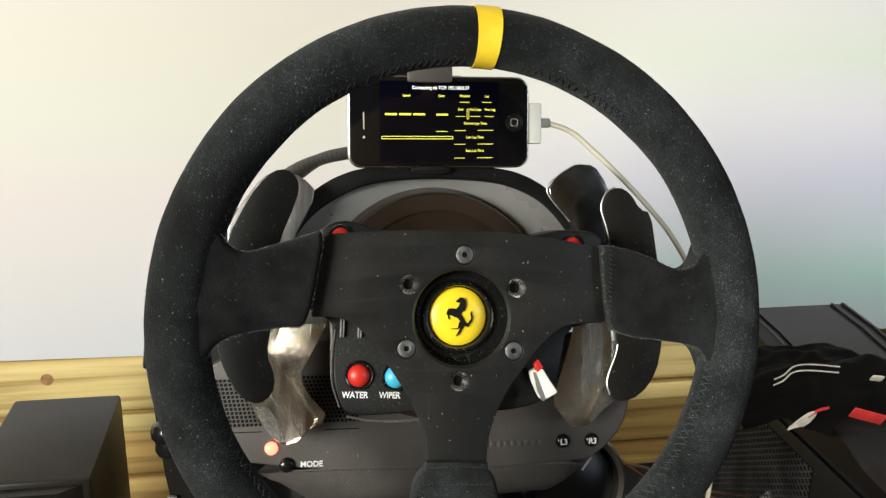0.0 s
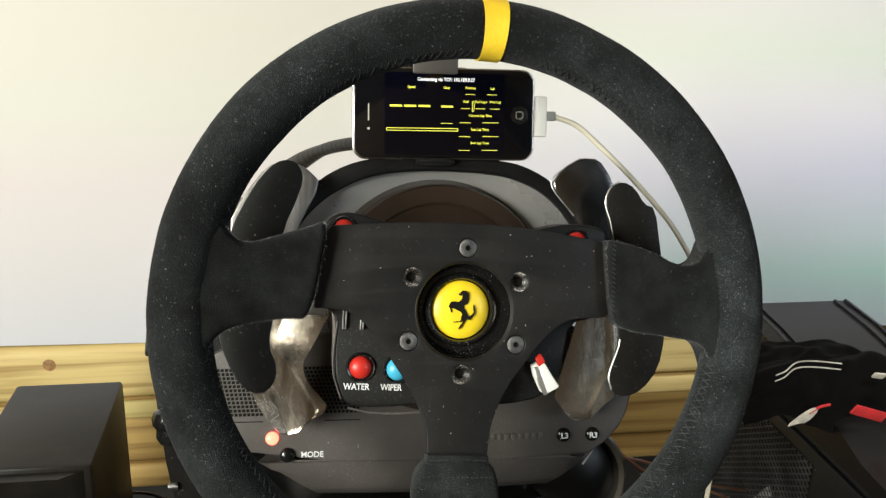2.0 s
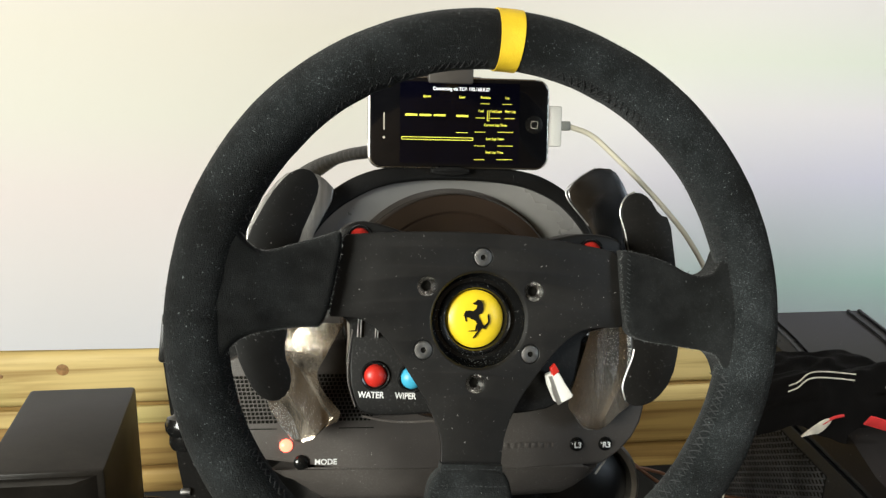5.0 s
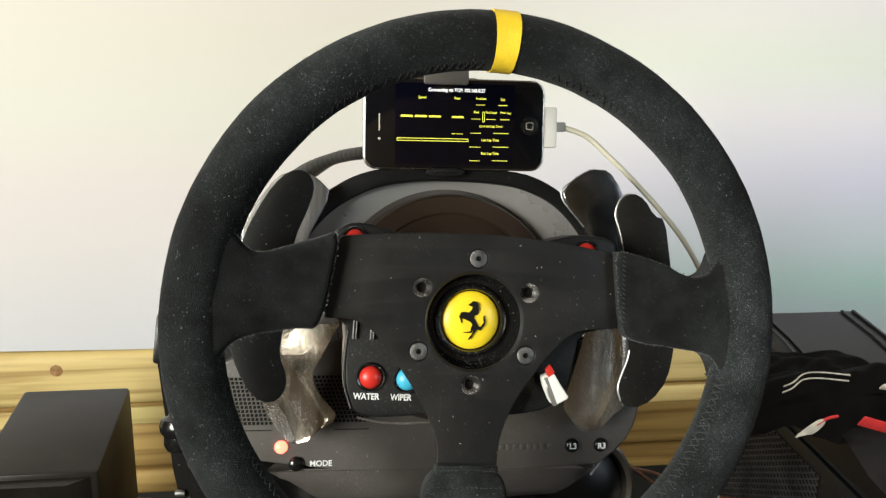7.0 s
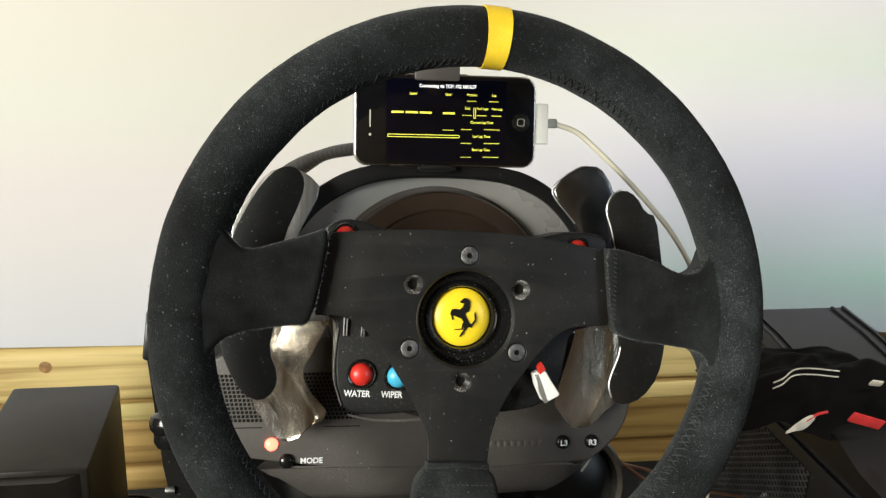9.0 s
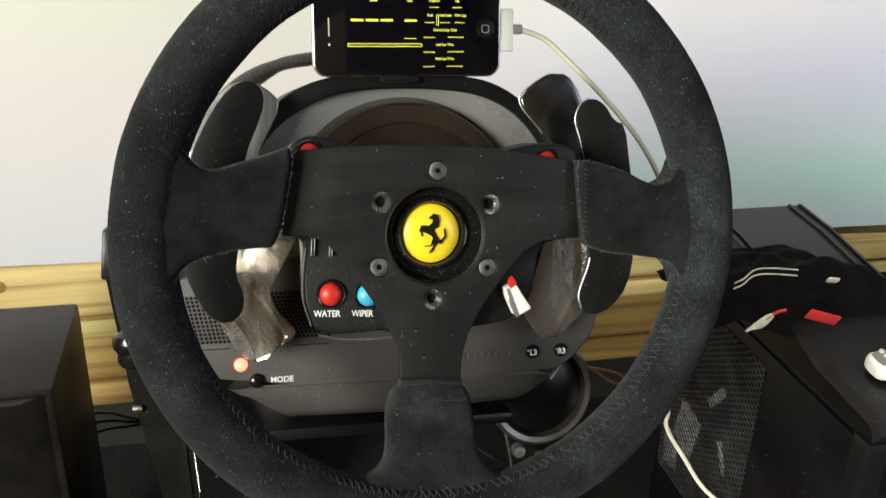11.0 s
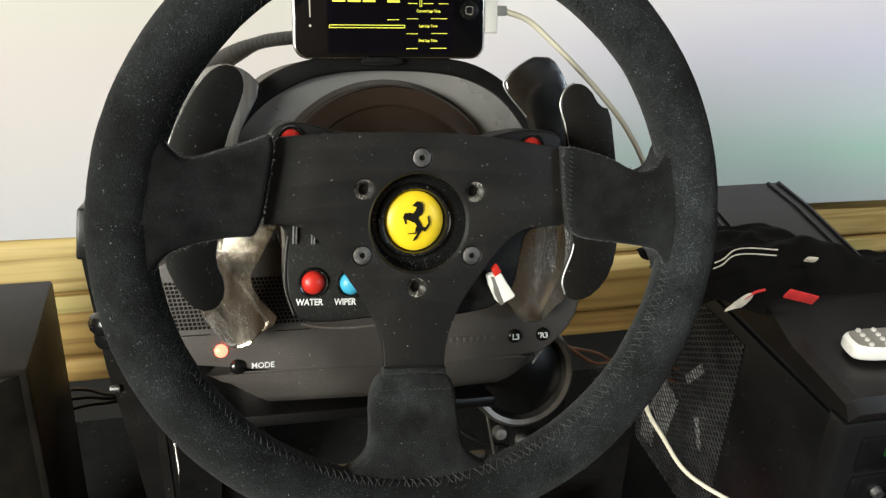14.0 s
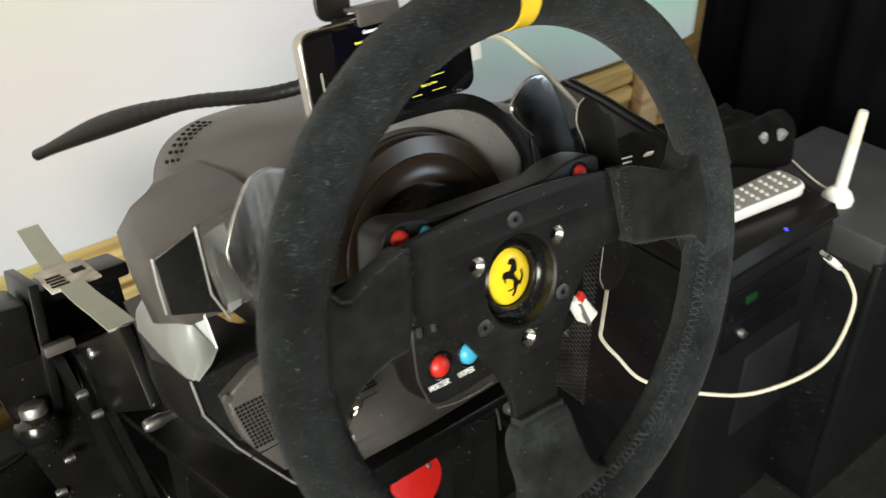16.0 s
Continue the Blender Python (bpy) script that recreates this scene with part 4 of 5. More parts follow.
        bmesh.ops.solidify(bm, geom=bm.faces, thickness=2.0)
        tab = part("side_tab", bm, GREY, t, "pale grey scooped side tab", smooth=50)
        secs = [[(s * x, y + d, z) for x, y, z in ((142, 121, 11), (132, 116, 20), (130.5, 110.5, -13), (136, 116, -2))] for d in (0, 3)]
        part("tab_lip", hull_loft(secs), GREY, tab, "upright pale lip", smooth=30)
        part("tab_rim", tube([Vector((s * 132, 115.6, 20)), Vector((s * 130.6, 110, -13)), Vector((s * 138, 105.5, -18)), Vector((s * 147.5, 105, -24))], 0.6, 6), SATIN, tab, "bright rim")
        out = [(s * x, z) for x, z in ((122, 50), (107, 54), (104, 24), (109, 4), (117, 2))][::s]
        part("grey_strip", sheet([out], 112.5, 117, 0.8), GREY, t, "pale grey moulded strip")
        part("screw", lathe([(0, 97.5), (2.4, 97.6), (2.8, 99)], 16, at=(s * 137, 0, -38)), STEEL, t, "small screw")
        secs = []
        for y, xo, zt, zb in ((107.5, 149, -22, -66), (112, 150, -20, -80), (190, 143, -34, -100), (300, 118, -30, -100)):
            secs.append([(s * 88, y, zt), (s * xo, y, zt - 2), (s * (xo + 1), y, (zt + zb) / 2), (s * (xo - 16), y, zb), (s * 84, y, zb - 6)])
        part("bright_edge", tube([Vector((s * x, 106.6, z)) for x, z in ((151, -23), (149.2, -45), (136, -72), (120, -95), (107, -113))], 0.7, 6), SATIN, t, "bright moulded edge")
        part("side_flank", hull_loft(secs), PLASTIC_DARK, t, "black side flank", smooth=40)
    # rows of black boxes on top of the housing paint the shade of slots
    bm = bmesh.new()
    for i in range(6):
        for j in range(8):
            x = -42 - 4.6 * j + 0.9 * i
            y = 268 - 8.4 * i - 1.2 * j
            q = (abs(x - 3) / 87.5) ** 3.1
            z = 15 + 71 * max(0.0, 1 - q) ** (1 / 3.1)
            tilt = math.degrees(math.atan((abs(x - 3) / 87.5) ** 2.1 * max(0.05, 1 - q) ** (1 / 3.1 - 1) * 71 / 87.5))
            box((2.4, 4.6, 1.0), (x, y, z - 0.2), 0.2, turn=pose(0, 0, 0, 0, -tilt, 0), bm=bm)
    part("top_vents", bm, INK_AND_HOLES, t, "rows of cooling slots, their shade painted as black boxes", smooth=30)
    # metal paddles on the column: an upper blade and a folded lower blade at each side
    def folded(rows, depths, per=6):
        """A blade of bent strips: rows across it, each with its own depth at every fold."""
        runs = [smooth_path([(r[k][0], d[k], r[k][1]) for r, d in zip(rows, depths)], per) for k in range(len(rows[0]))]
        bm = bmesh.new()
        front = [[bm.verts.new(p) for p in run] for run in runs]
        for p, q in zip(front, front[1:]):
            for j in range(len(p) - 1):
                bm.faces.new((p[j], p[j + 1], q[j + 1], q[j]))
        bmesh.ops.recalc_face_normals(bm, faces=bm.faces)
        bmesh.ops.solidify(bm, geom=bm.faces, thickness=1.4)
        return bm

    roll = radians(-2.3)
    upper_right = [(67.5, 71.5), (75, 82), (86, 88.8), (98, 88.4), (106, 77), (112, 59), (118, 34), (118, 2), (90, 2), (88.5, 40), (82.5, 53)]
    upper_left = [(-71.5, 69.5), (-80.5, 78.5), (-92, 82.5), (-104, 79), (-118, 60), (-126, 44), (-118, 20), (-104, 2), (-84, 2), (-87, 24), (-86, 41)]
    for s, pts, metal in ((1, upper_right, CHROME_DARK_REFLECTION), (-1, upper_left, BRUSHED)):
        y0 = 64 if s > 0 else 79
        bm = sheet([rounded(pts, 1, 0.2)], y0, y0 + 3, 0.8)
        finer(bm, 6)
        for v in bm.verts:
            v.co.y += (-0.05 if s > 0 else 0.0) * (v.co.x - s * 96)
        pd = part("shift_paddle", bm, metal, t, "mirror metal shift paddle, dark reflection in its colour" if s > 0 else "brushed metal shift paddle", smooth=50)
        if s > 0:
            part("bright_rim", tube(smooth_path([(82.4, 64.4, 53), (67.8, 65.2, 71.5), (75, 64.8, 81.6), (86, 64.2, 88.4)], 8), 0.4, 6), STEEL, pd, "bright thin rim")
    low_left = [[(-100, -9), (-99, -9), (-97, -9), (-94, -9), (-92, -9), (-66, -9)], [(-102, -26), (-101, -26), (-100, -26), (-98.5, -25.4), (-96.6, -25), (-76, -28)], [(-103, -42), (-101.5, -41.4), (-100, -41), (-91, -38), (-89, -37.4), (-81, -39)],
                [(-110, -57), (-102, -55), (-98, -51.4), (-84, -48), (-82, -47.4), (-78, -50)], [(-103, -70), (-95, -67), (-90, -64), (-78, -59), (-76, -58.4), (-69, -61)], [(-96, -79), (-90, -79), (-82, -75), (-73, -66.6), (-71, -66), (-67, -64)], [(-92, -81.4), (-89, -82), (-83, -79.4), (-75, -72.4), (-73, -71), (-69, -69)]]
    deep_left = [[78.6, 78.5, 78.4, 78.2, 78, 71], [78.6, 78.5, 78.4, 78.2, 77.9, 72.5], [79, 79, 78.4, 79.4, 77.6, 77.4], [79, 80.4, 77.6, 79.6, 77.8, 78.2], [79, 80.4, 77.4, 79.2, 77.4, 78], [79, 80.2, 77, 78.8, 77.2, 77.6], [79, 80, 77.2, 78.6, 77.2, 77.6]]
    low_right = [[(93, -9), (110, -9), (114, -9), (120, -9)], [(88, -27), (111, -27), (116, -27), (122, -27)], [(83, -43), (109, -44), (114, -44), (124, -44)], [(78, -61), (101, -64), (104.5, -64), (119, -60)], [(83, -69), (96, -72), (100, -72), (111, -67)], [(89, -76), (95, -77), (99, -77), (104, -74)]]
    deep_right = [[82.4, 80.6, 79.2, 80], [82.4, 80.6, 79.2, 80], [82, 80.4, 79.2, 80], [81.6, 80.4, 79.6, 80], [81, 80.4, 79.8, 80], [80.6, 80.2, 80, 80]]
    for s, rows, deep in ((1, low_right, deep_right), (-1, low_left, deep_left)):
        pd = part("shift_paddle", folded(rows, deep), CHROME, t, "folded mirror-polished metal shift paddle", smooth=9)
        rim = ((78, -61), (83, -69), (89, -76), (95, -77), (104, -74)) if s > 0 else ((-110, -57), (-103, -70), (-97, -78))
        part("bright_rim", tube(smooth_path([(x, 80.6, z) for x, z in rim], 6), 0.3, 6), STEEL if s > 0 else BRUSHED, pd, "bright thin rim")
    part("column", lathe([(30, 60), (34, 70), (34, 92), (0, 92)], 40, at=(3, 0, 0)), PLASTIC_DARK, t, "black column")


build_base()

# ---- phone in its holder ----


def build_phone():
    m = Matrix.Translation((0.0918, 0.5615, 0.8985)) @ pose(0, 0, 0, -13, 1.0, 0)
    t = thing("phone", m, "black glass phone lying sideways with a yellow data display", "phone")
    W, H = 114.6, 57.0
    part("body", sheet([round_rect(W, H, 8.5)], 0.6, 8.8, 0.8), PHONE_EDGE, t, "steel band round the phone", smooth=40)
    part("front_glass", sheet([round_rect(W - 2.0, H - 2.0, 7.8)], 0, 1.0, 0.3), GLASS_BLACK, t, "black glass front", smooth=40)
    part("back_glass", sheet([round_rect(W - 2.0, H - 2.0, 7.8)], 8.4, 9.3, 0.3), GLASS_BLACK, t, "black glass back", smooth=40)
    part("speaker_slot", sheet([round_rect(0.8, 10.5, 0.35, -47.6, 0.5)], -0.15, 0.4), PALE_CLOTH, t, "slim earpiece slot")
    part("camera_dot", sheet([circle(0.8, -47.6, -9.5, 14)], -0.15, 0.4), PALE_CLOTH, t)
    hb = part("home_button", sheet([circle(5.6, 47.6, 0, 36)], -0.1, 0.5, 0.1), GLOSS, t, "round home button")
    part("button_square", sheet([round_rect(4.6, 4.6, 1.2, 47.6, 0), round_rect(4.1, 4.1, 1.1, 47.6, 0)], -0.25, 0.0), PALE_CLOTH, hb, "small pale square outline")
    disp = part("display", sheet([round_rect(75.5, 50.4, 0.4)], -0.12, 0.4), mat("dark_display", (0.002, 0.002, 0.006), 0.08, bump=0), t, "dark lit display")

    def put(text, x, z, size, m=LIT_YELLOW, width=0.9):
        part("display_text", words(text, size, (x, -0.2, z), 0.08, align="CENTER", width=width), m, disp, "lit text reading " + text, smooth=0)

    def bar(x0, x1, z, h, gaps=0, m=LIT_YELLOW):
        k = gaps + 1
        for i in range(k):
            a = x0 + (x1 - x0) * i / k
            b = x0 + (x1 - x0) * (i + 0.86 if k > 1 else 1) / k
            part("display_bar", box((b - a, 0.1, h), ((a + b) / 2, -0.2, z)), m, disp, smooth=0)

    put("Connecting via TCP: 192.168.0.27", 0.6, 20.2, 2.9, LIT_WHITE)
    for text, x, z in (("Speed", -21, 15.6), ("Gear", 1.0, 15.5), ("Position", 16, 15.6), ("Lap", 30, 15.6), ("Fuel", 13.2, 7.2), ("Fuel Laps", 22.8, 7.2), ("Prev Lap", 32, 7.2),
                       ("Current Lap Time", 22.5, -1.4), ("Last Lap Time", 22.3, -10.0), ("Best Lap Time", 22.2, -18.4)):
        put(text, x, z, 2.2)
    for x0, x1, z, h, g in ((-34.5, -8.0, 4.7, 1.3, 2), (-2.4, 5.2, 4.6, 1.3, 0), (-2.5, 5.0, -5.8, 0.45, 4), (12.8, 18.8, 12.4, 0.45, 3), (26.8, 33, 12.4, 0.45, 3), (10, 16, 3.6, 0.45, 3), (19.4, 25.6, 3.6, 0.45, 3), (28.6, 34.8, 3.6, 0.45, 3),
                            (9.4, 16.4, -5.2, 0.45, 4), (24, 34.2, -5.0, 0.45, 5), (9.2, 16.2, -13.8, 0.45, 4), (24, 34.2, -13.6, 0.45, 5), (9, 16, -22.4, 0.45, 4), (23.6, 33.8, -22.2, 0.45, 5)):
        bar(x0, x1, z, h, g)
    part("display_gauge", sheet([round_rect(45.2, 2.0, 0.5, -14.2, -9.7), round_rect(44.2, 1.0, 0.3, -14.2, -9.7)], -0.25, -0.15), LIT_YELLOW, disp, "lit yellow gauge outline", smooth=0)
    part("display_gauge", sheet([round_rect(1.5, 6.6, 0.5, 17.8, 5.0), round_rect(0.8, 5.9, 0.3, 17.8, 5.0)], -0.25, -0.15), LIT_YELLOW, disp, "lit yellow gauge outline", smooth=0)
    # holder
    h = thing("phone_holder", m, "dark plastic phone holder with clips on a bendy arm", "phone holder")
    part("top_clip", sheet([round_rect(28, 10.5, 1.6, -6.5, 29.5)], -3.2, -0.6, 0.6), CLIP_BROWN, h, "brown-black top clip")
    part("bottom_clip", sheet([rounded([(-18, -32.5), (6, -32.5), (6, -27.2), (-18, -27.2)], 1)], -3.0, -0.6, 0.6), PLASTIC_DARK, h, "black bottom clip")
    part("clip_side", box((26, 14, 2.4), (-7, 5, 33.2), 0.8), CLIP_BROWN, h)
    part("clip_side", box((24, 16, 2.4), (-6, 5, -30.2), 0.8), PLASTIC_DARK, h)
    part("back_plate", box((44, 4, 60), (-6, 12.5, 0), 1.5), PLASTIC_DARK, h)
    part("back_tab", sheet([rounded([(-34, 28), (-14, 28), (-12, 44), (-18, 48), (-30, 48), (-36, 42)], 2)], 14, 17, 1.0), CARDBOX, h, "rounded tab behind the phone")
    inv = m.inverted()
    arm = [inv @ Vector(p) * 1000 for p in ((0.085, 0.60, 0.882), (0.05, 0.635, 0.866), (0.02, 0.70, 0.845), (-0.01, 0.78, 0.808), (-0.043, 0.856, 0.764))]
    path = smooth_path(arm, 26)
    part("bendy_arm", tube(path, lambda s: 4.6 + 0.3 * math.sin(s * 420) * (s < 0.62) + 3.4 * math.sin(min(1, max(0, (s - 0.5) / 0.46)) * math.pi) ** 1.3, 16), PLASTIC_DARK, h, "ribbed black bendy arm", smooth=60)
    # plug and cable
    c = thing("charging_cable", Matrix.Identity(4), "white charging cable plugged into the phone, looping down to a box", "cable")
    mm = m @ Matrix.Translation((0.0616, 0.0045, 0.0))
    bm = box((0.0092, 0.0058, 0.0256), (0, 0, 0), 0.0012)
    bmesh.ops.transform(bm, matrix=mm @ Matrix.Translation((0.0, 0, -0.0005)), verts=bm.verts)
    part("plug", bm, WHITE, c, "flat white plug", scale=1.0)
    bm = box((0.0065, 0.0045, 0.006), (0.0074, 0, 0), 0.001)
    bmesh.ops.transform(bm, matrix=mm, verts=bm.verts)
    part("strain_relief", bm, GREY, c, "grey strain relief", scale=1.0)
    start = mm @ Vector((0.009, 0, 0))
    run = [start, Vector((0.179, 0.567, 0.890)), Vector((0.195, 0.566, 0.877)), Vector((0.215, 0.565, 0.859)), Vector((0.236, 0.564, 0.838)), Vector((0.253, 0.562, 0.818)), Vector((0.270, 0.560, 0.790)), Vector((0.288, 0.558, 0.745)), Vector((0.296, 0.556, 0.70)), Vector((0.302, 0.560, 0.64)), Vector((0.302, 0.561, 0.60)), Vector((0.3025, 0.560, 0.585)), Vector((0.313, 0.549, 0.566)), Vector((0.334, 0.53, 0.537)),
           Vector((0.371, 0.49, 0.529)), Vector((0.393, 0.45, 0.548)), Vector((0.452, 0.43, 0.563)), Vector((0.497, 0.438, 0.597)), Vector((0.488, 0.447, 0.63)), Vector((0.469, 0.451, 0.648))]
    part("cord", tube(smooth_path(run, 10), 0.0018, 10), CABLE, c, "off-white cord", scale=1.0)
    d = Vector((-0.6, 0.1, 0.55)).normalized()
    q = d.to_track_quat("X", "Z").to_matrix().to_4x4()
    part("usb_plug", box((0.02, 0.009, 0.006), Vector((0.469, 0.451, 0.648)) + d * 0.008, 0.001, q), WHITE, c, "white plug", scale=1.0)
    part("plug_tip", box((0.012, 0.007, 0.004), Vector((0.469, 0.451, 0.648)) + d * 0.024, 0.0005, q), STEEL, c, "metal tip", scale=1.0)


build_phone()

# ---- stand, clamps and side frame ----


def build_stand():
    t = thing("wheel_stand", BASE, "black steel stand and side frame carrying the wheel base", "wheel stand")
    part("deck_plate", box((212, 280, 8), (-24, 250, -139), 2), FRAME, t)
    for s in (-1, 1):
        c = -112 if s < 0 else 152
        secs = [[(c - 16, 240 + y, z), (c + 16, 240 + y, z), (c + 16, 272 + y, z), (c - 16, 272 + y, z)] for y, z in ((0, -143), (84, -657))]
        part("upright", hull_loft(secs), FRAME, t, smooth=30)
    part("foot_bar", box((420, 60, 24), (0, 345, -648), 4, pose(0, 0, 0, 17, 0, 0)), FRAME, t)
    part("cross_bar", box((262, 24, 24), (20, 285, -262), 3), FRAME, t)
    # side frame at the base's side
    part("frame_head", box((44, 60, 46), (-186, 420, -57), 3, pose(0, 0, 0, 0, 4, 0)), FRAME, t, "black box-shaped head of the side frame")
    part("frame_bar", box((9, 70, 120), (-160, 428, -84), 1.5, pose(0, 0, 0, 0, 6, 0)), FRAME, t, "rounded upright bar")
    part("frame_bar", box((84, 46, 13), (-116, 432, -42), 3), FRAME, t, "flat top bar")
    part("frame_back", box((84, 6, 150), (-114, 456, -115), 2), FRAME, t, "black back plate")
    part("frame_back", box((30, 6, 100), (-128, 402, -130), 2, pose(0, 0, 0, 0, 6, 0)), FRAME, t, "black inner plate")
    part("bracket", box((24, 12, 9), (-152, 385, -76), 1.5), CLIP_BROWN, t, "small brown bracket")
    secs = [[(x0, y, z), (x1, y, z), (x1, y + 24, z + 7), (x0, y + 24, z + 7)] for x0, x1, y, z in ((-206, -150, 400, -78), (-190, -138, 398, -177), (-170, -122, 395, -259), (-132, -88, 388, -430))]
    part("frame_plate", hull_loft(secs), FRAME, t, "black upright plate of the side frame", smooth=30)
    for x, w in ((-156, 7), (-141, 7)):
        secs = [[(x - w / 2 + dx, y, z), (x + w / 2 + dx, y, z), (x + w / 2 + dx, y + 20, z + 6), (x - w / 2 + dx, y + 20, z + 6)] for dx, y, z in ((0, 372, -84), (14, 330, -230), (34, 290, -420))]
        part("frame_rail", hull_loft(secs), FRAME, t, smooth=30)
    part("chrome_rod", tube([Vector((-134, 333, -208)), Vector((-128, 310, -250)), Vector((-112, 250, -400))], 2.2, 12), DARK_STEEL, t, "bright steel rod")
    part("chrome_rod", tube([Vector((-119, 333, -212)), Vector((-113, 310, -255)), Vector((-96, 250, -400))], 2.2, 12), GLOSS, t, "gloss black rod")
    kn = part("clamp_knob", lathe([(0, -26), (12, -25), (15, -20), (15, -12), (18.5, -8), (19.5, -2), (17.5, 4), (12, 7), (10, 11), (10.5, 16), (0, 17)], 36, axis="Z", at=(-183, 392, -133)), GLOSS, t, "round gloss black knob")
    part("knob_cap", lathe([(10.8, 9), (11.2, 12), (10.4, 17), (7, 19), (0, 19.5)], 32, axis="Z", at=(-183, 392, -133)), STEEL, kn, "bright metal cap")
    for x, y, z in ((-126, 321, -91.5), (-128, 259, -110.5), (-130, 338, -74)):
        part("clamp_screw", lathe([(0, -13), (4, -13), (5.2, -10), (5.0, 0), (3.6, 2), (3.6, 16), (0, 16)], 24, axis="X", at=(x, y, z)), STEEL, t, "bright clamp screw")
    for x, y, z in ((-150, 340, -123), (-156, 340, -103), (-183, 396, -199), (-171, 385, -169)):
        part("bolt", lathe([(0, -5), (2.6, -4.6), (3.6, -2), (3.6, 4), (0, 4)], 16, axis="X", at=(x, y, z)), BOLT, t, "small dull bolt")
    part("inner_rail", box((10, 190, 60), (-136, 330, -92), 3, pose(0, 0, 0, -20, 0, 0)), FRAME, t)
    ad = thing("power_adapter", Matrix.Translation((-0.035, 1.05, FLOOR_Z)), "black power adapter with a small red lamp, on carpet", "power adapter")
    part("case", box((0.075, 0.07, 0.23), (0, 0, 0.115), 0.008), PLASTIC_DARK, ad, scale=1.0)
    part("power_lamp", lathe([(0, -0.006), (0.0035, -0.0055), (0.0055, 0), (0, 0.002)], 16, at=(0, -0.036, 0.212)), LED_SMALL, ad, "small lit red lamp", scale=1.0)
    part("power_lamp", lathe([(0, -1.6), (1.1, -1.3), (1.7, 0), (0, 0.6)], 16, at=(-42, 112.5, -137.5)), LED_SMALL, t, "small lit red lamp")
    # clamp under the base, with its red handle
    part("clamp_body", box((44, 50, 60), (138, 190, -172), 6), FRAME, t)
    part("clamp_ring", lathe([(32.5, 1), (34, -3), (37.5, -4), (40, -1), (40, 26), (33, 26)], 48, at=(116, 150, -134), close=True), SILVER_DULL, t, "dull silver ring of a round clamp")
    part("clamp_cup", lathe([(0, -4), (18, -4), (30, 1), (35, 4)], 40, at=(116, 151, -134)), FRAME, t, "black round clamp cup")
    for x, z in ((100, -178), (118, -186)):
        part("bolt", lathe([(0, 146), (4, 146.5), (5, 149), (5, 154)], 16, at=(x, 0, z)), STEEL, t, "dull bolt head")
    red = [(-18, 22), (-2, 26), (6, 14), (20, 12), (26, -4), (20, -18), (-6, -30), (-30, -26), (-34, -8)]
    r = thing("pedal_set", Matrix.Translation((0.30, 0.84, FLOOR_Z)), "dark pedal set on the floor with a bright red bracket", "pedals")
    part("base_plate", box((0.30, 0.20, 0.03), (0.02, 0.05, 0.015), 0.006), FRAME, r, scale=1.0)
    part("pedal_arm", box((0.022, 0.03, 0.10), (0.01, 0.045, 0.065), 0.004, pose(0, 0, 0, -20, 0, 0)), FRAME, r, scale=1.0)
    bm = sheet([rounded([(1.85 * x, 1.6 * z) for x, z in red], 2)], 0, 6, 1.2)
    bm.transform(Matrix.Scale(1000, 4) @ Matrix.Translation((0.011, 0.010, 0.076)) @ pose(0, 0, 0, -35, 10, 15) @ Matrix.Scale(0.001, 4))
    br = part("bracket_plate", bm, mat("red_paint", (0.75, 0.02, 0.015), 0.35, vary=0.1, bump=0.05), r, "bright red bracket")
    for x, z in ((-9, 24), (24, 0)):
        bm = lathe([(0, -2.4), (3.3, -2.0), (4.2, 0), (0, 1)], 16, at=(x, 0, z))
        bm.transform(Matrix.Scale(1000, 4) @ Matrix.Translation((0.011, 0.010, 0.076)) @ pose(0, 0, 0, -35, 10, 15) @ Matrix.Scale(0.001, 4))
        part("screw", bm, STEEL, br, "bright screw")
    # white strap with its printed label
    st = thing("label_strap", BASE, "pale plastic strap with a printed white label", "strap")
    path = [(-117, 520, -10), (-122, 470, -20), (-127, 410, -29), (-131, 350, -33), (-133, 300, -34), (-135, 258, -35)]
    bm = bmesh.new()
    pts = smooth_path(path, 6)
    a = [[bm.verts.new(p + Vector((x, 0, z))) for x, z in ((-9.5, 0), (9.5, 0), (9.5, 2), (-9.5, 2))] for p in pts]
    for p, q in zip(a, a[1:]):
        for j in range(4):
            bm.faces.new((p[j], p[(j + 1) % 4], q[(j + 1) % 4], q[j]))
    bm.faces.new(a[0]), bm.faces.new(a[-1])
    part("band", bm, STRAP, st, "pale grey-green band", smooth=40)
    lab = part("label", box((40, 48, 2), (-126, 400, -28), 0.8, pose(0, 0, 0, 8, 0, 0)), PALE_CLOTH, st, "white printed label")
    for k in range(4):
        part("print_bar", box((14 - 2 * (k % 2), 3, 0.6), (-136, 384 + 6 * k, -28.9 + 0.84 * k), 0, pose(0, 0, 0, 8, 0, 0)), INK_AND_HOLES, lab, smooth=0)
    part("print_bar", box((10, 9, 0.6), (-116, 402, -26.5), 0, pose(0, 0, 0, 8, 0, 0)), INK_AND_HOLES, lab, smooth=0)


build_stand()

# ---- loudspeaker at the side ----


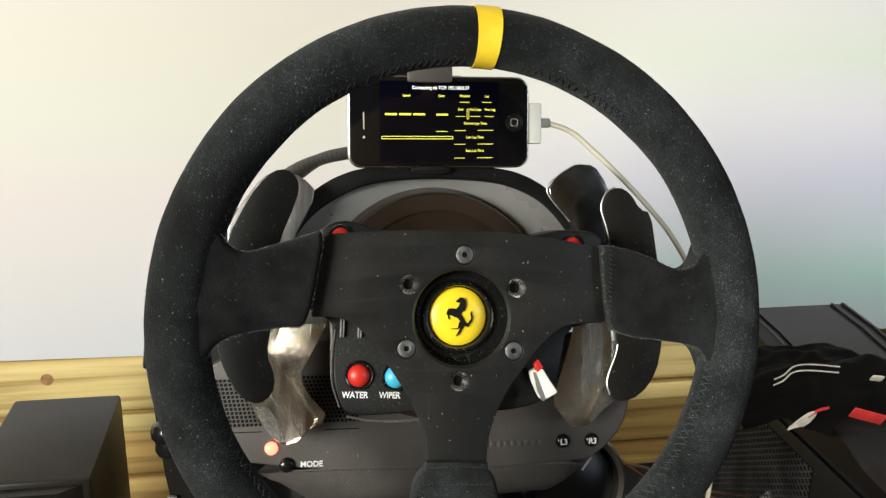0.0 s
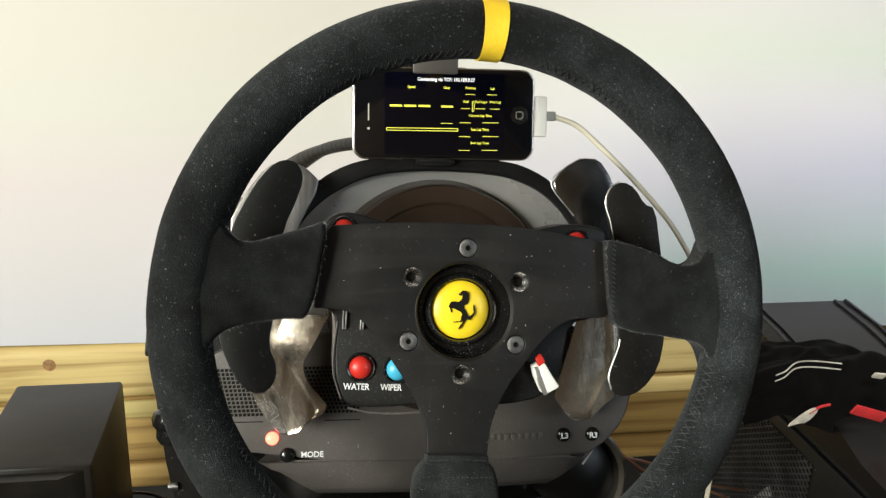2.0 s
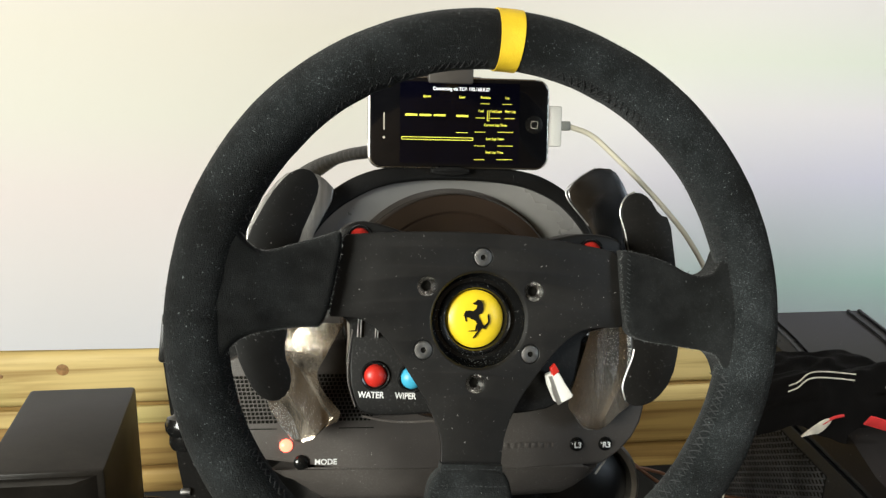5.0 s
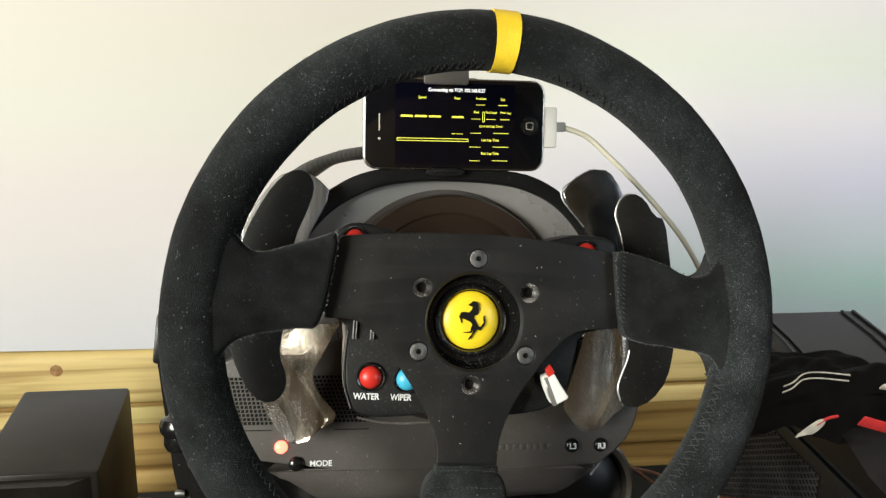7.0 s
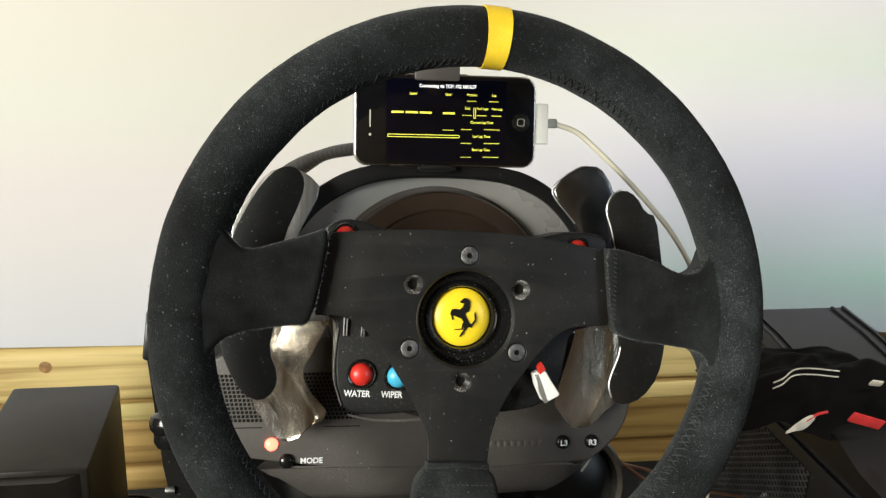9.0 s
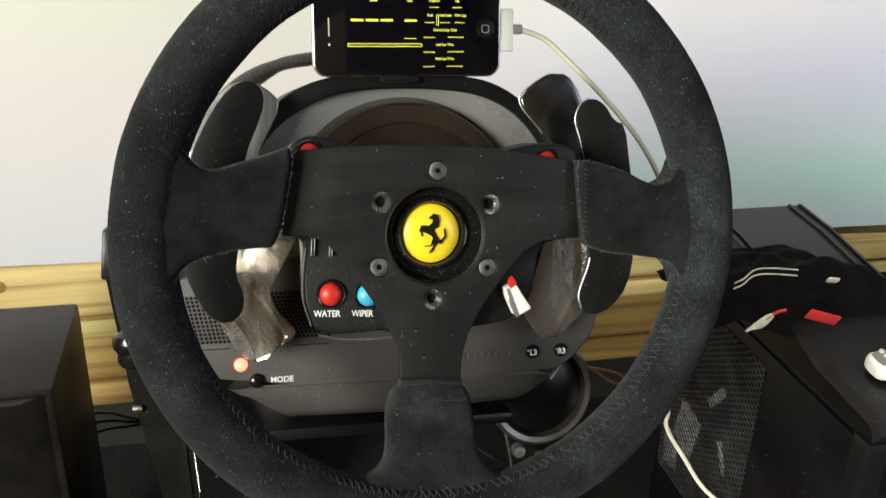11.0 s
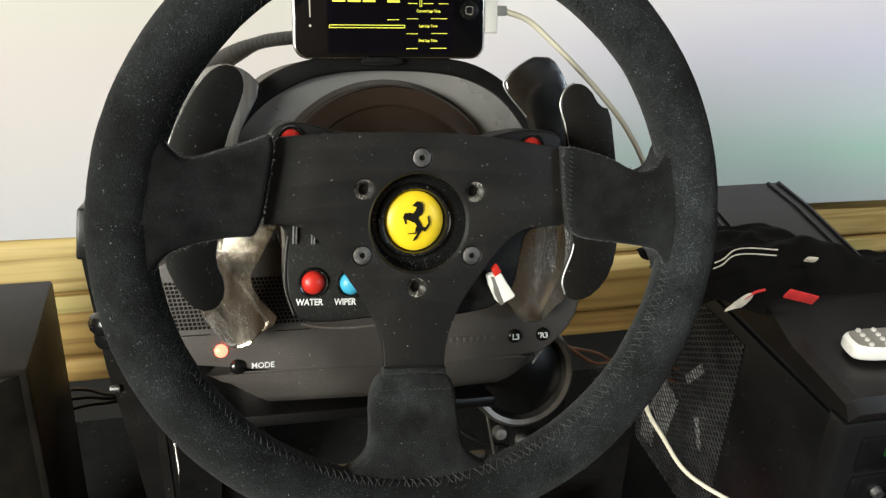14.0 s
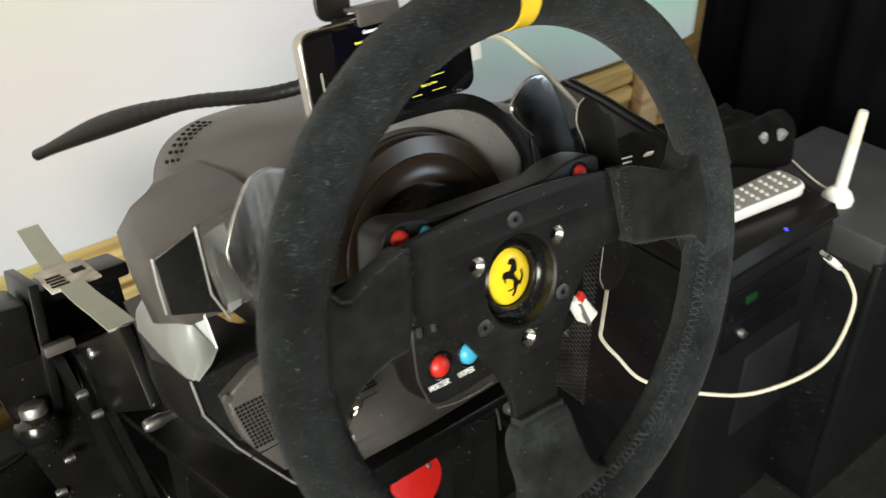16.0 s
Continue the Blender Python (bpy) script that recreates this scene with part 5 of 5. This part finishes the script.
def build_speaker():
    t = thing("speaker_cabinet", Matrix.Translation((-0.262, 0.91, FLOOR_Z)), "dark brown box loudspeaker standing before the timbers", "loudspeaker")
    h = 0.508 - FLOOR_Z
    part("cabinet", box((0.116, 0.18, h), (0, 0, h / 2), 0.004), CARDBOX, t, scale=1.0)
    secs = []
    for z, d in ((0.0, 0.0), (h * 0.55, 0.0), (h - 0.08, 0.004), (h - 0.03, 0.014), (h - 0.006, 0.02)):
        secs.append([(-0.056, -0.089, z), (-0.056, -0.1 - d * 0.2, z), (0.03, -0.1 - d * 0.2, z), (0.052, -0.089, z)])
    part("front_grille", hull_loft(secs), CARDBOX, t, "worn curved front", scale=1.0)


build_speaker()

# ---- computer tower, jacket, remote, grey box ----


def build_tower():
    m = Matrix.Translation((0.604, 0.775, FLOOR_Z)) @ pose(0, 0, 0, 0, 0, 0)
    t = thing("computer_tower", m, "black computer tower with meshed side and ridged top", "computer")
    h = 0.575 - FLOOR_Z
    part("body", box((0.142, 0.35, h - 0.045), (-0.014, 0, h / 2 - 0.0225), 0.006), CASE, t, scale=1.0)
    # top cover, higher at the back, with side ridges
    secs = []
    for y, z in ((-0.196, h - 0.04), (-0.188, h - 0.027), (-0.10, h - 0.0205), (-0.06, h - 0.008), (0.0, h + 0.008), (0.10, h + 0.022), (0.17, h + 0.026), (0.18, h + 0.015)):
        r = 0.13 if y < -0.08 else 0.058
        secs.append([(-0.09, y, h - 0.046), (-0.09, y, z - 0.006), (-0.08, y, z), (r - 0.01, y, z), (r, y, z - 0.006), (r, y, h - 0.046)])
    part("top_cover", hull_loft(secs), CASE_TOP, t, "dark grey ridged top", smooth=30, scale=1.0)
    for x in (-0.078, -0.068, 0.034, 0.048):
        secs = [[(x - 0.002, y, z), (x - 0.0015, y, z + 0.0025), (x + 0.0015, y, z + 0.0025), (x + 0.002, y, z)] for y, z in ((-0.02, h + 0.003), (0.0, h + 0.0082), (0.10, h + 0.0222), (0.168, h + 0.0262))]
        part("top_ridge", hull_loft(secs), CASE_GREY, t, smooth=30, scale=1.0)
    # side panel and its window of mesh
    side = part("side_panel", box((0.006, 0.35, h - 0.08), (-0.088, 0.0, h / 2 - 0.015), 0.002), CASE, t, scale=1.0)
    mesh_steel = mat("perforated_steel", (0.085, 0.085, 0.09), 0.38, 0.7, vary=0.5, scale=30, bump=0.1)
    bm = bmesh.new()
    y0, y1, z0, z1 = -0.03, 0.165, 0.16, 0.425
    for sgn in (-1, 1):
        for k in range(-34, 56):
            c = k * 0.0075
            a, b = [], []
            for y in (y0, y1):
                a.append((y, z0 + c + sgn * 0.62 * (y - y0) + (0.06 if sgn < 0 else 0)))
            (ya, za), (yb, zb) = a
            if zb != za:
                for lim in (z0, z1):
                    if (za - lim) * (zb - lim) < 0:
                        ym = ya + (yb - ya) * (lim - za) / (zb - za)
                        if za < z0 or za > z1:
                            if (za < z0) == (lim == z0):
                                ya, za = ym, lim
                        if (zb < z0) or (zb > z1):
                            if (zb < z0) == (lim == z0):
                                yb, zb = ym, lim
            if min(za, zb) < z0 - 1e-6 or max(za, zb) > z1 + 1e-6 or abs(yb - ya) < 0.004:
                continue
            tube([Vector((-0.0925, ya, za)), Vector((-0.0925, yb, zb))], 0.0009, 5, bm)
    tagged(part("mesh_panel", bm, mesh_steel, side, "fine diamond steel mesh", smooth=0, scale=1.0), kind="stuff")
    # flat black sheet stands in for the shade behind the mesh
    part("mesh_shade_sheet", box((0.0012, y1 - y0, z1 - z0), (-0.0913, (y0 + y1) / 2, (z0 + z1) / 2), 0), INK_AND_HOLES, side, "black sheet painting the shade behind the mesh", scale=1.0)
    dusty = mat("dusty_inner_plate", (0.2, 0.2, 0.2), 0.5, vary=0.6, scale=60, bump=0.5, bump_scale=300, dust=0.6, dust_scale=300, dust_colour=(0.5, 0.5, 0.48))
    for y, z, w, h_, turn in ((0.105, 0.25, 0.05, 0.07, 12), (0.135, 0.20, 0.035, 0.05, -8), (0.05, 0.335, 0.012, 0.045, 38), (0.02, 0.27, 0.01, 0.04, -30)):
        part("inner_component", box((0.001, w, h_), (-0.0919, y, z), 0.0003, pose(0, 0, 0, turn, 0, 0)), dusty, side, "dusty part behind the mesh", scale=1.0)
    # front with drive bays and a small green display
    part("front_bezel", box((0.222, 0.03, h - 0.05), (0.02, -0.18, (h - 0.05) / 2), 0.008), CASE_GREY, t, scale=1.0)
    for k in range(2):
        part("drive_bay", box((0.146, 0.006, 0.038), (0.004, -0.1965, h - 0.085 - k * 0.045), 0.002), CASE, t, scale=1.0)
    part("display", box((0.019, 0.004, 0.009), (-0.035, -0.2005, h - 0.083), 0.001), LCD_GREEN, t, "dim green display", scale=1.0)
    low = part("lower_panel", box((0.11, 0.006, 0.13), (0.045, -0.1965, h - 0.25), 0.003), CASE_PANEL, t, "dark grey lower front panel", scale=1.0)
    for k in range(9):
        # black discs on the panel paint the shade of its holes
        part("panel_hole", lathe([(0, -0.1999), (0.0022, -0.1999), (0.0022, -0.197)], 10, at=(0.085, 0, h - 0.20 - k * 0.012)), INK_AND_HOLES, low, scale=1.0)
    part("button", lathe([(0, -0.206), (0.005, -0.2055), (0.0065, -0.197)], 20, at=(-0.04, 0, h - 0.13)), STEEL, t, "pale round button", scale=1.0)
    part("power_lamp", lathe([(0, 0.003), (0.002, 0.002), (0.003, 0)], 12, axis="Z", at=(0.03, -0.187, h - 0.028)), LED_BLUE, t, "small lit blue lamp", scale=1.0)


build_tower()


def build_jacket():
    bm = bmesh.new()
    nx, ny = 70, 46
    grid = []
    for i in range(nx + 1):
        row = []
        for j in range(ny + 1):
            u, v = i / nx, j / ny
            x = 0.43 + 0.40 * u
            y = 0.70 + 0.13 * v + 0.012 * math.sin(5 * u)
            top = 0.598 + 0.007 * noise.noise(Vector((u * 6, v * 3, 0.3))) + 0.006 * noise.noise(Vector((u * 17, v * 9, 4)))
            top += 0.022 * math.sin(math.pi * min(1, v * 1.5 + 0.1)) + 0.006 * max(0, u - 0.55)
            k = min(1, max(0, (u - 0.3) / 0.4))
            top -= 0.036 * k * k * (3 - 2 * k) + 0.02 * max(0, u - 0.7)
            edge = max(0, 0.12 - u) / 0.12
            front = max(0, 0.3 - v) / 0.3
            y += 0.03 * max(0, front - 0.55) + 0.03 * edge
            x += 0.012 * noise.noise(Vector((v * 5, u * 3, 2))) * (1 + 2 * edge)
            z = top - 0.03 * edge ** 1.4 - 0.05 * front ** 1.3 * min(1, 0.35 + 2.5 * u)
            row.append(bm.verts.new((x, y, z)))
        grid.append(row)
    for i in range(nx):
        for j in range(ny):
            bm.faces.new((grid[i][j], grid[i + 1][j], grid[i + 1][j + 1], grid[i][j + 1]))
    bmesh.ops.solidify(bm, geom=bm.faces, thickness=0.012)
    t = thing("jacket", Matrix.Identity(4), "crumpled black jacket with pale piping and red tag, on tower", "jacket")
    part("cloth", bm, CLOTH, t, smooth=80, scale=1.0)
    for dz in (0, 0.006):
        part("piping", tube(smooth_path([(0.428, 0.70, 0.633 - dz), (0.437, 0.70, 0.637 - dz), (0.446, 0.70, 0.645 - dz), (0.462, 0.70, 0.646 - dz), (0.492, 0.70, 0.642 - dz)], 8), 0.0007, 6), PALE_CLOTH, t, "pale piping", scale=1.0)
    part("red_tag", box((0.036, 0.002, 0.012), (0.520, 0.687, 0.596), 0.0008, pose(0, 0, 0, 20, 18, 0)), RED_CLOTH, t, "red tag", scale=1.0)
    part("white_tag", sheet([rounded([(0.437, 0.587), (0.447, 0.590), (0.458, 0.591), (0.468, 0.604), (0.462, 0.606), (0.452, 0.600)], 1)], 0.685, 0.687, 0.0004), PALE_CLOTH, t, "pale tag", scale=1.0)
    part("red_piping", tube(smooth_path([(0.458, 0.686, 0.600), (0.468, 0.686, 0.606), (0.478, 0.686, 0.608)], 6), 0.0014, 6), RED_CLOTH, t, "red piping", scale=1.0)
    part("strap_buckle", box((0.013, 0.002, 0.008), (0.549, 0.722, 0.616), 0.0015, pose(0, 0, 0, 30, 10, 0)), PALE_CLOTH, t, "pale buckle", scale=1.0)
    part("strap_buckle", box((0.016, 0.012, 0.03), (0.797, 0.712, 0.556), 0.004, pose(0, 0, 0, 20, 12, 0)), GREY, t, "pale buckle", scale=1.0)
    part("strap_buckle", box((0.012, 0.008, 0.024), (0.765, 0.712, 0.565), 0.003, pose(0, 0, 0, 10, -30, 0)), GREY, t, "pale buckle", scale=1.0)


build_jacket()


def build_remote():
    m = Matrix.Translation((0.628, 0.637, 0.572)) @ pose(0, 0, 0, 2, 0, -5) @ Matrix.Scale(0.86, 4)
    t = thing("remote_control", m, "white remote control with pale grey keys lying on the tower", "remote control")
    out = rounded([(-0.09, -0.020), (-0.094, 0), (-0.09, 0.020), (-0.03, 0.021), (0.05, 0.025), (0.084, 0.026), (0.092, 0.012), (0.092, -0.012), (0.084, -0.026), (0.05, -0.025), (-0.03, -0.021)], 2)

    def lay(bm):
        for v in bm.verts:
            x, y, z = v.co
            v.co = (x, z, -y)
        return bm

    part("shell", lay(sheet([out], -0.0, -0.018 * -1, 0.005, 3)), WHITE, t, scale=1.0, smooth=60)
    part("keypad", lay(sheet([[(x * 0.95, z * 0.86) for x, z in out]], -0.0008, 0.003, 0.0004)), KEYPAD, t, "taupe key field", scale=1.0)
    for i in range(9):
        for j in range(4):
            if (i, j) in ((3, 0), (3, 3)):
                continue
            part("key", lathe([(0, 0.0036), (0.0024, 0.0032), (0.0031, 0.0018), (0.0031, 0)], 12, axis="Z", at=(-0.074 + i * 0.0185, -0.0135 + j * 0.009, 0.0)), RUBBER, t, scale=1.0)


build_remote()


def build_grey_box():
    t = thing("grey_box", Matrix.Translation((0.85, 0.63, FLOOR_Z)), "grey plastic box standing beside the tower", "box")
    h = 0.515 - FLOOR_Z
    part("shell", box((0.22, 0.22, 0.045), (0.0, 0, h - 0.0225), 0.006), ROUTER, t, "grey plastic lid", scale=1.0)
    part("carcass", box((0.216, 0.21, h - 0.044), (0.0, 0, (h - 0.044) / 2), 0.004), CASE, t, "black body", scale=1.0)
    part("front", box((0.224, 0.012, h - 0.028), (0.0, -0.108, h / 2 - 0.014), 0.004), CASE_GREY, t, scale=1.0)
    a = thing("antenna", Matrix.Translation((0.785, 0.61, 0.515)), "white stub antenna with a round foot and yellowed tip", "antenna")
    part("foot", lathe([(0, 0), (0.018, 0), (0.019, 0.006), (0.015, 0.014), (0.008, 0.02), (0, 0.021)], 32, axis="Z"), WHITE, a, scale=1.0)
    part("rod", lathe([(0, 0.018), (0.0075, 0.018), (0.0065, 0.09), (0.005, 0.118), (0, 0.12)], 20, axis="Z", turn=Matrix.Rotation(radians(3), 3, "Y")), WHITE, a, scale=1.0)
    part("tip", lathe([(0, 0.1205), (0.0045, 0.1205), (0.0058, 0.118), (0.0069, 0.078), (0, 0.078)], 20, axis="Z", turn=Matrix.Rotation(radians(3), 3, "Y")), CABLE, a, "yellowed tip", scale=1.0)
    part("lead", tube(smooth_path([(0, 0.008, 0.012), (0.012, 0.03, 0.005), (0.028, 0.062, 0.003), (0.045, 0.092, 0.002)], 8), 0.0015, 8), CABLE, a, scale=1.0)


build_grey_box()

# knots in the top beam
for x, z, r in ((-0.331, 0.450, 0.010), (-0.41, 0.443, 0.004)):
    k = finish(lathe([(0, 0), (r * 0.6, 0.0002), (r, 0.0012)], 20, at=(0, 0, 0)), "knot", KNOT, bpy.data.objects["timber_beam"], smooth=50)
    k.matrix_parent_inverse = bpy.data.objects["timber_beam"].matrix_world.inverted()
    k.matrix_world = Matrix.Translation((x, 1.1712, z))


def loose_cable(points, radius, material, label, group="loose cables"):
    return tagged(finish(tube(smooth_path(points, 8), radius, 8), "cable", material, smooth=60), label, "cable", group)


def from_base(x, y, z):
    return BASE @ Vector((x / 1000, y / 1000, z / 1000))


loose_cable([from_base(60, 230, -144), from_base(66, 190, -170), from_base(86, 176, -190), from_base(120, 190, -205)], 0.0012, CASE_GREY, "thin dark cable hanging under the base")
loose_cable([from_base(84, 170, -134), from_base(92, 165, -158), from_base(98, 165, -184), from_base(104, 172, -206)], 0.0013, SILVER_DULL, "thin grey cable beside the round clamp")
for k in range(3):
    loose_cable([(-0.32, 1.08 - 0.02 * k, 0.30 - 0.012 * k), (-0.21, 1.05, 0.325 - 0.014 * k), (-0.17, 1.05, 0.312 - 0.006 * k), (-0.12, 1.06, 0.30), (-0.02, 1.12, 0.27), (0.03, 1.10, 0.16), (0.05, 1.06, FLOOR_Z + 0.002)], 0.0022, CASE_GREY if k else BROWN_GLOSS, "dark cable slung below the timber")
copper = mat("brown_cable_sleeve", (0.16, 0.07, 0.035), 0.5, vary=0.15, bump=0.1)
for k in range(2):
    loose_cable([from_base(150, 250, -140 - 8 * k), from_base(190, 270, -150 + 6 * k), from_base(240, 290, -165 - 10 * k), Vector((0.40, 0.80, 0.46)), Vector((0.512, 0.86, 0.40 - 0.02 * k))], 0.0016, copper, "thin brown cable beside the base")
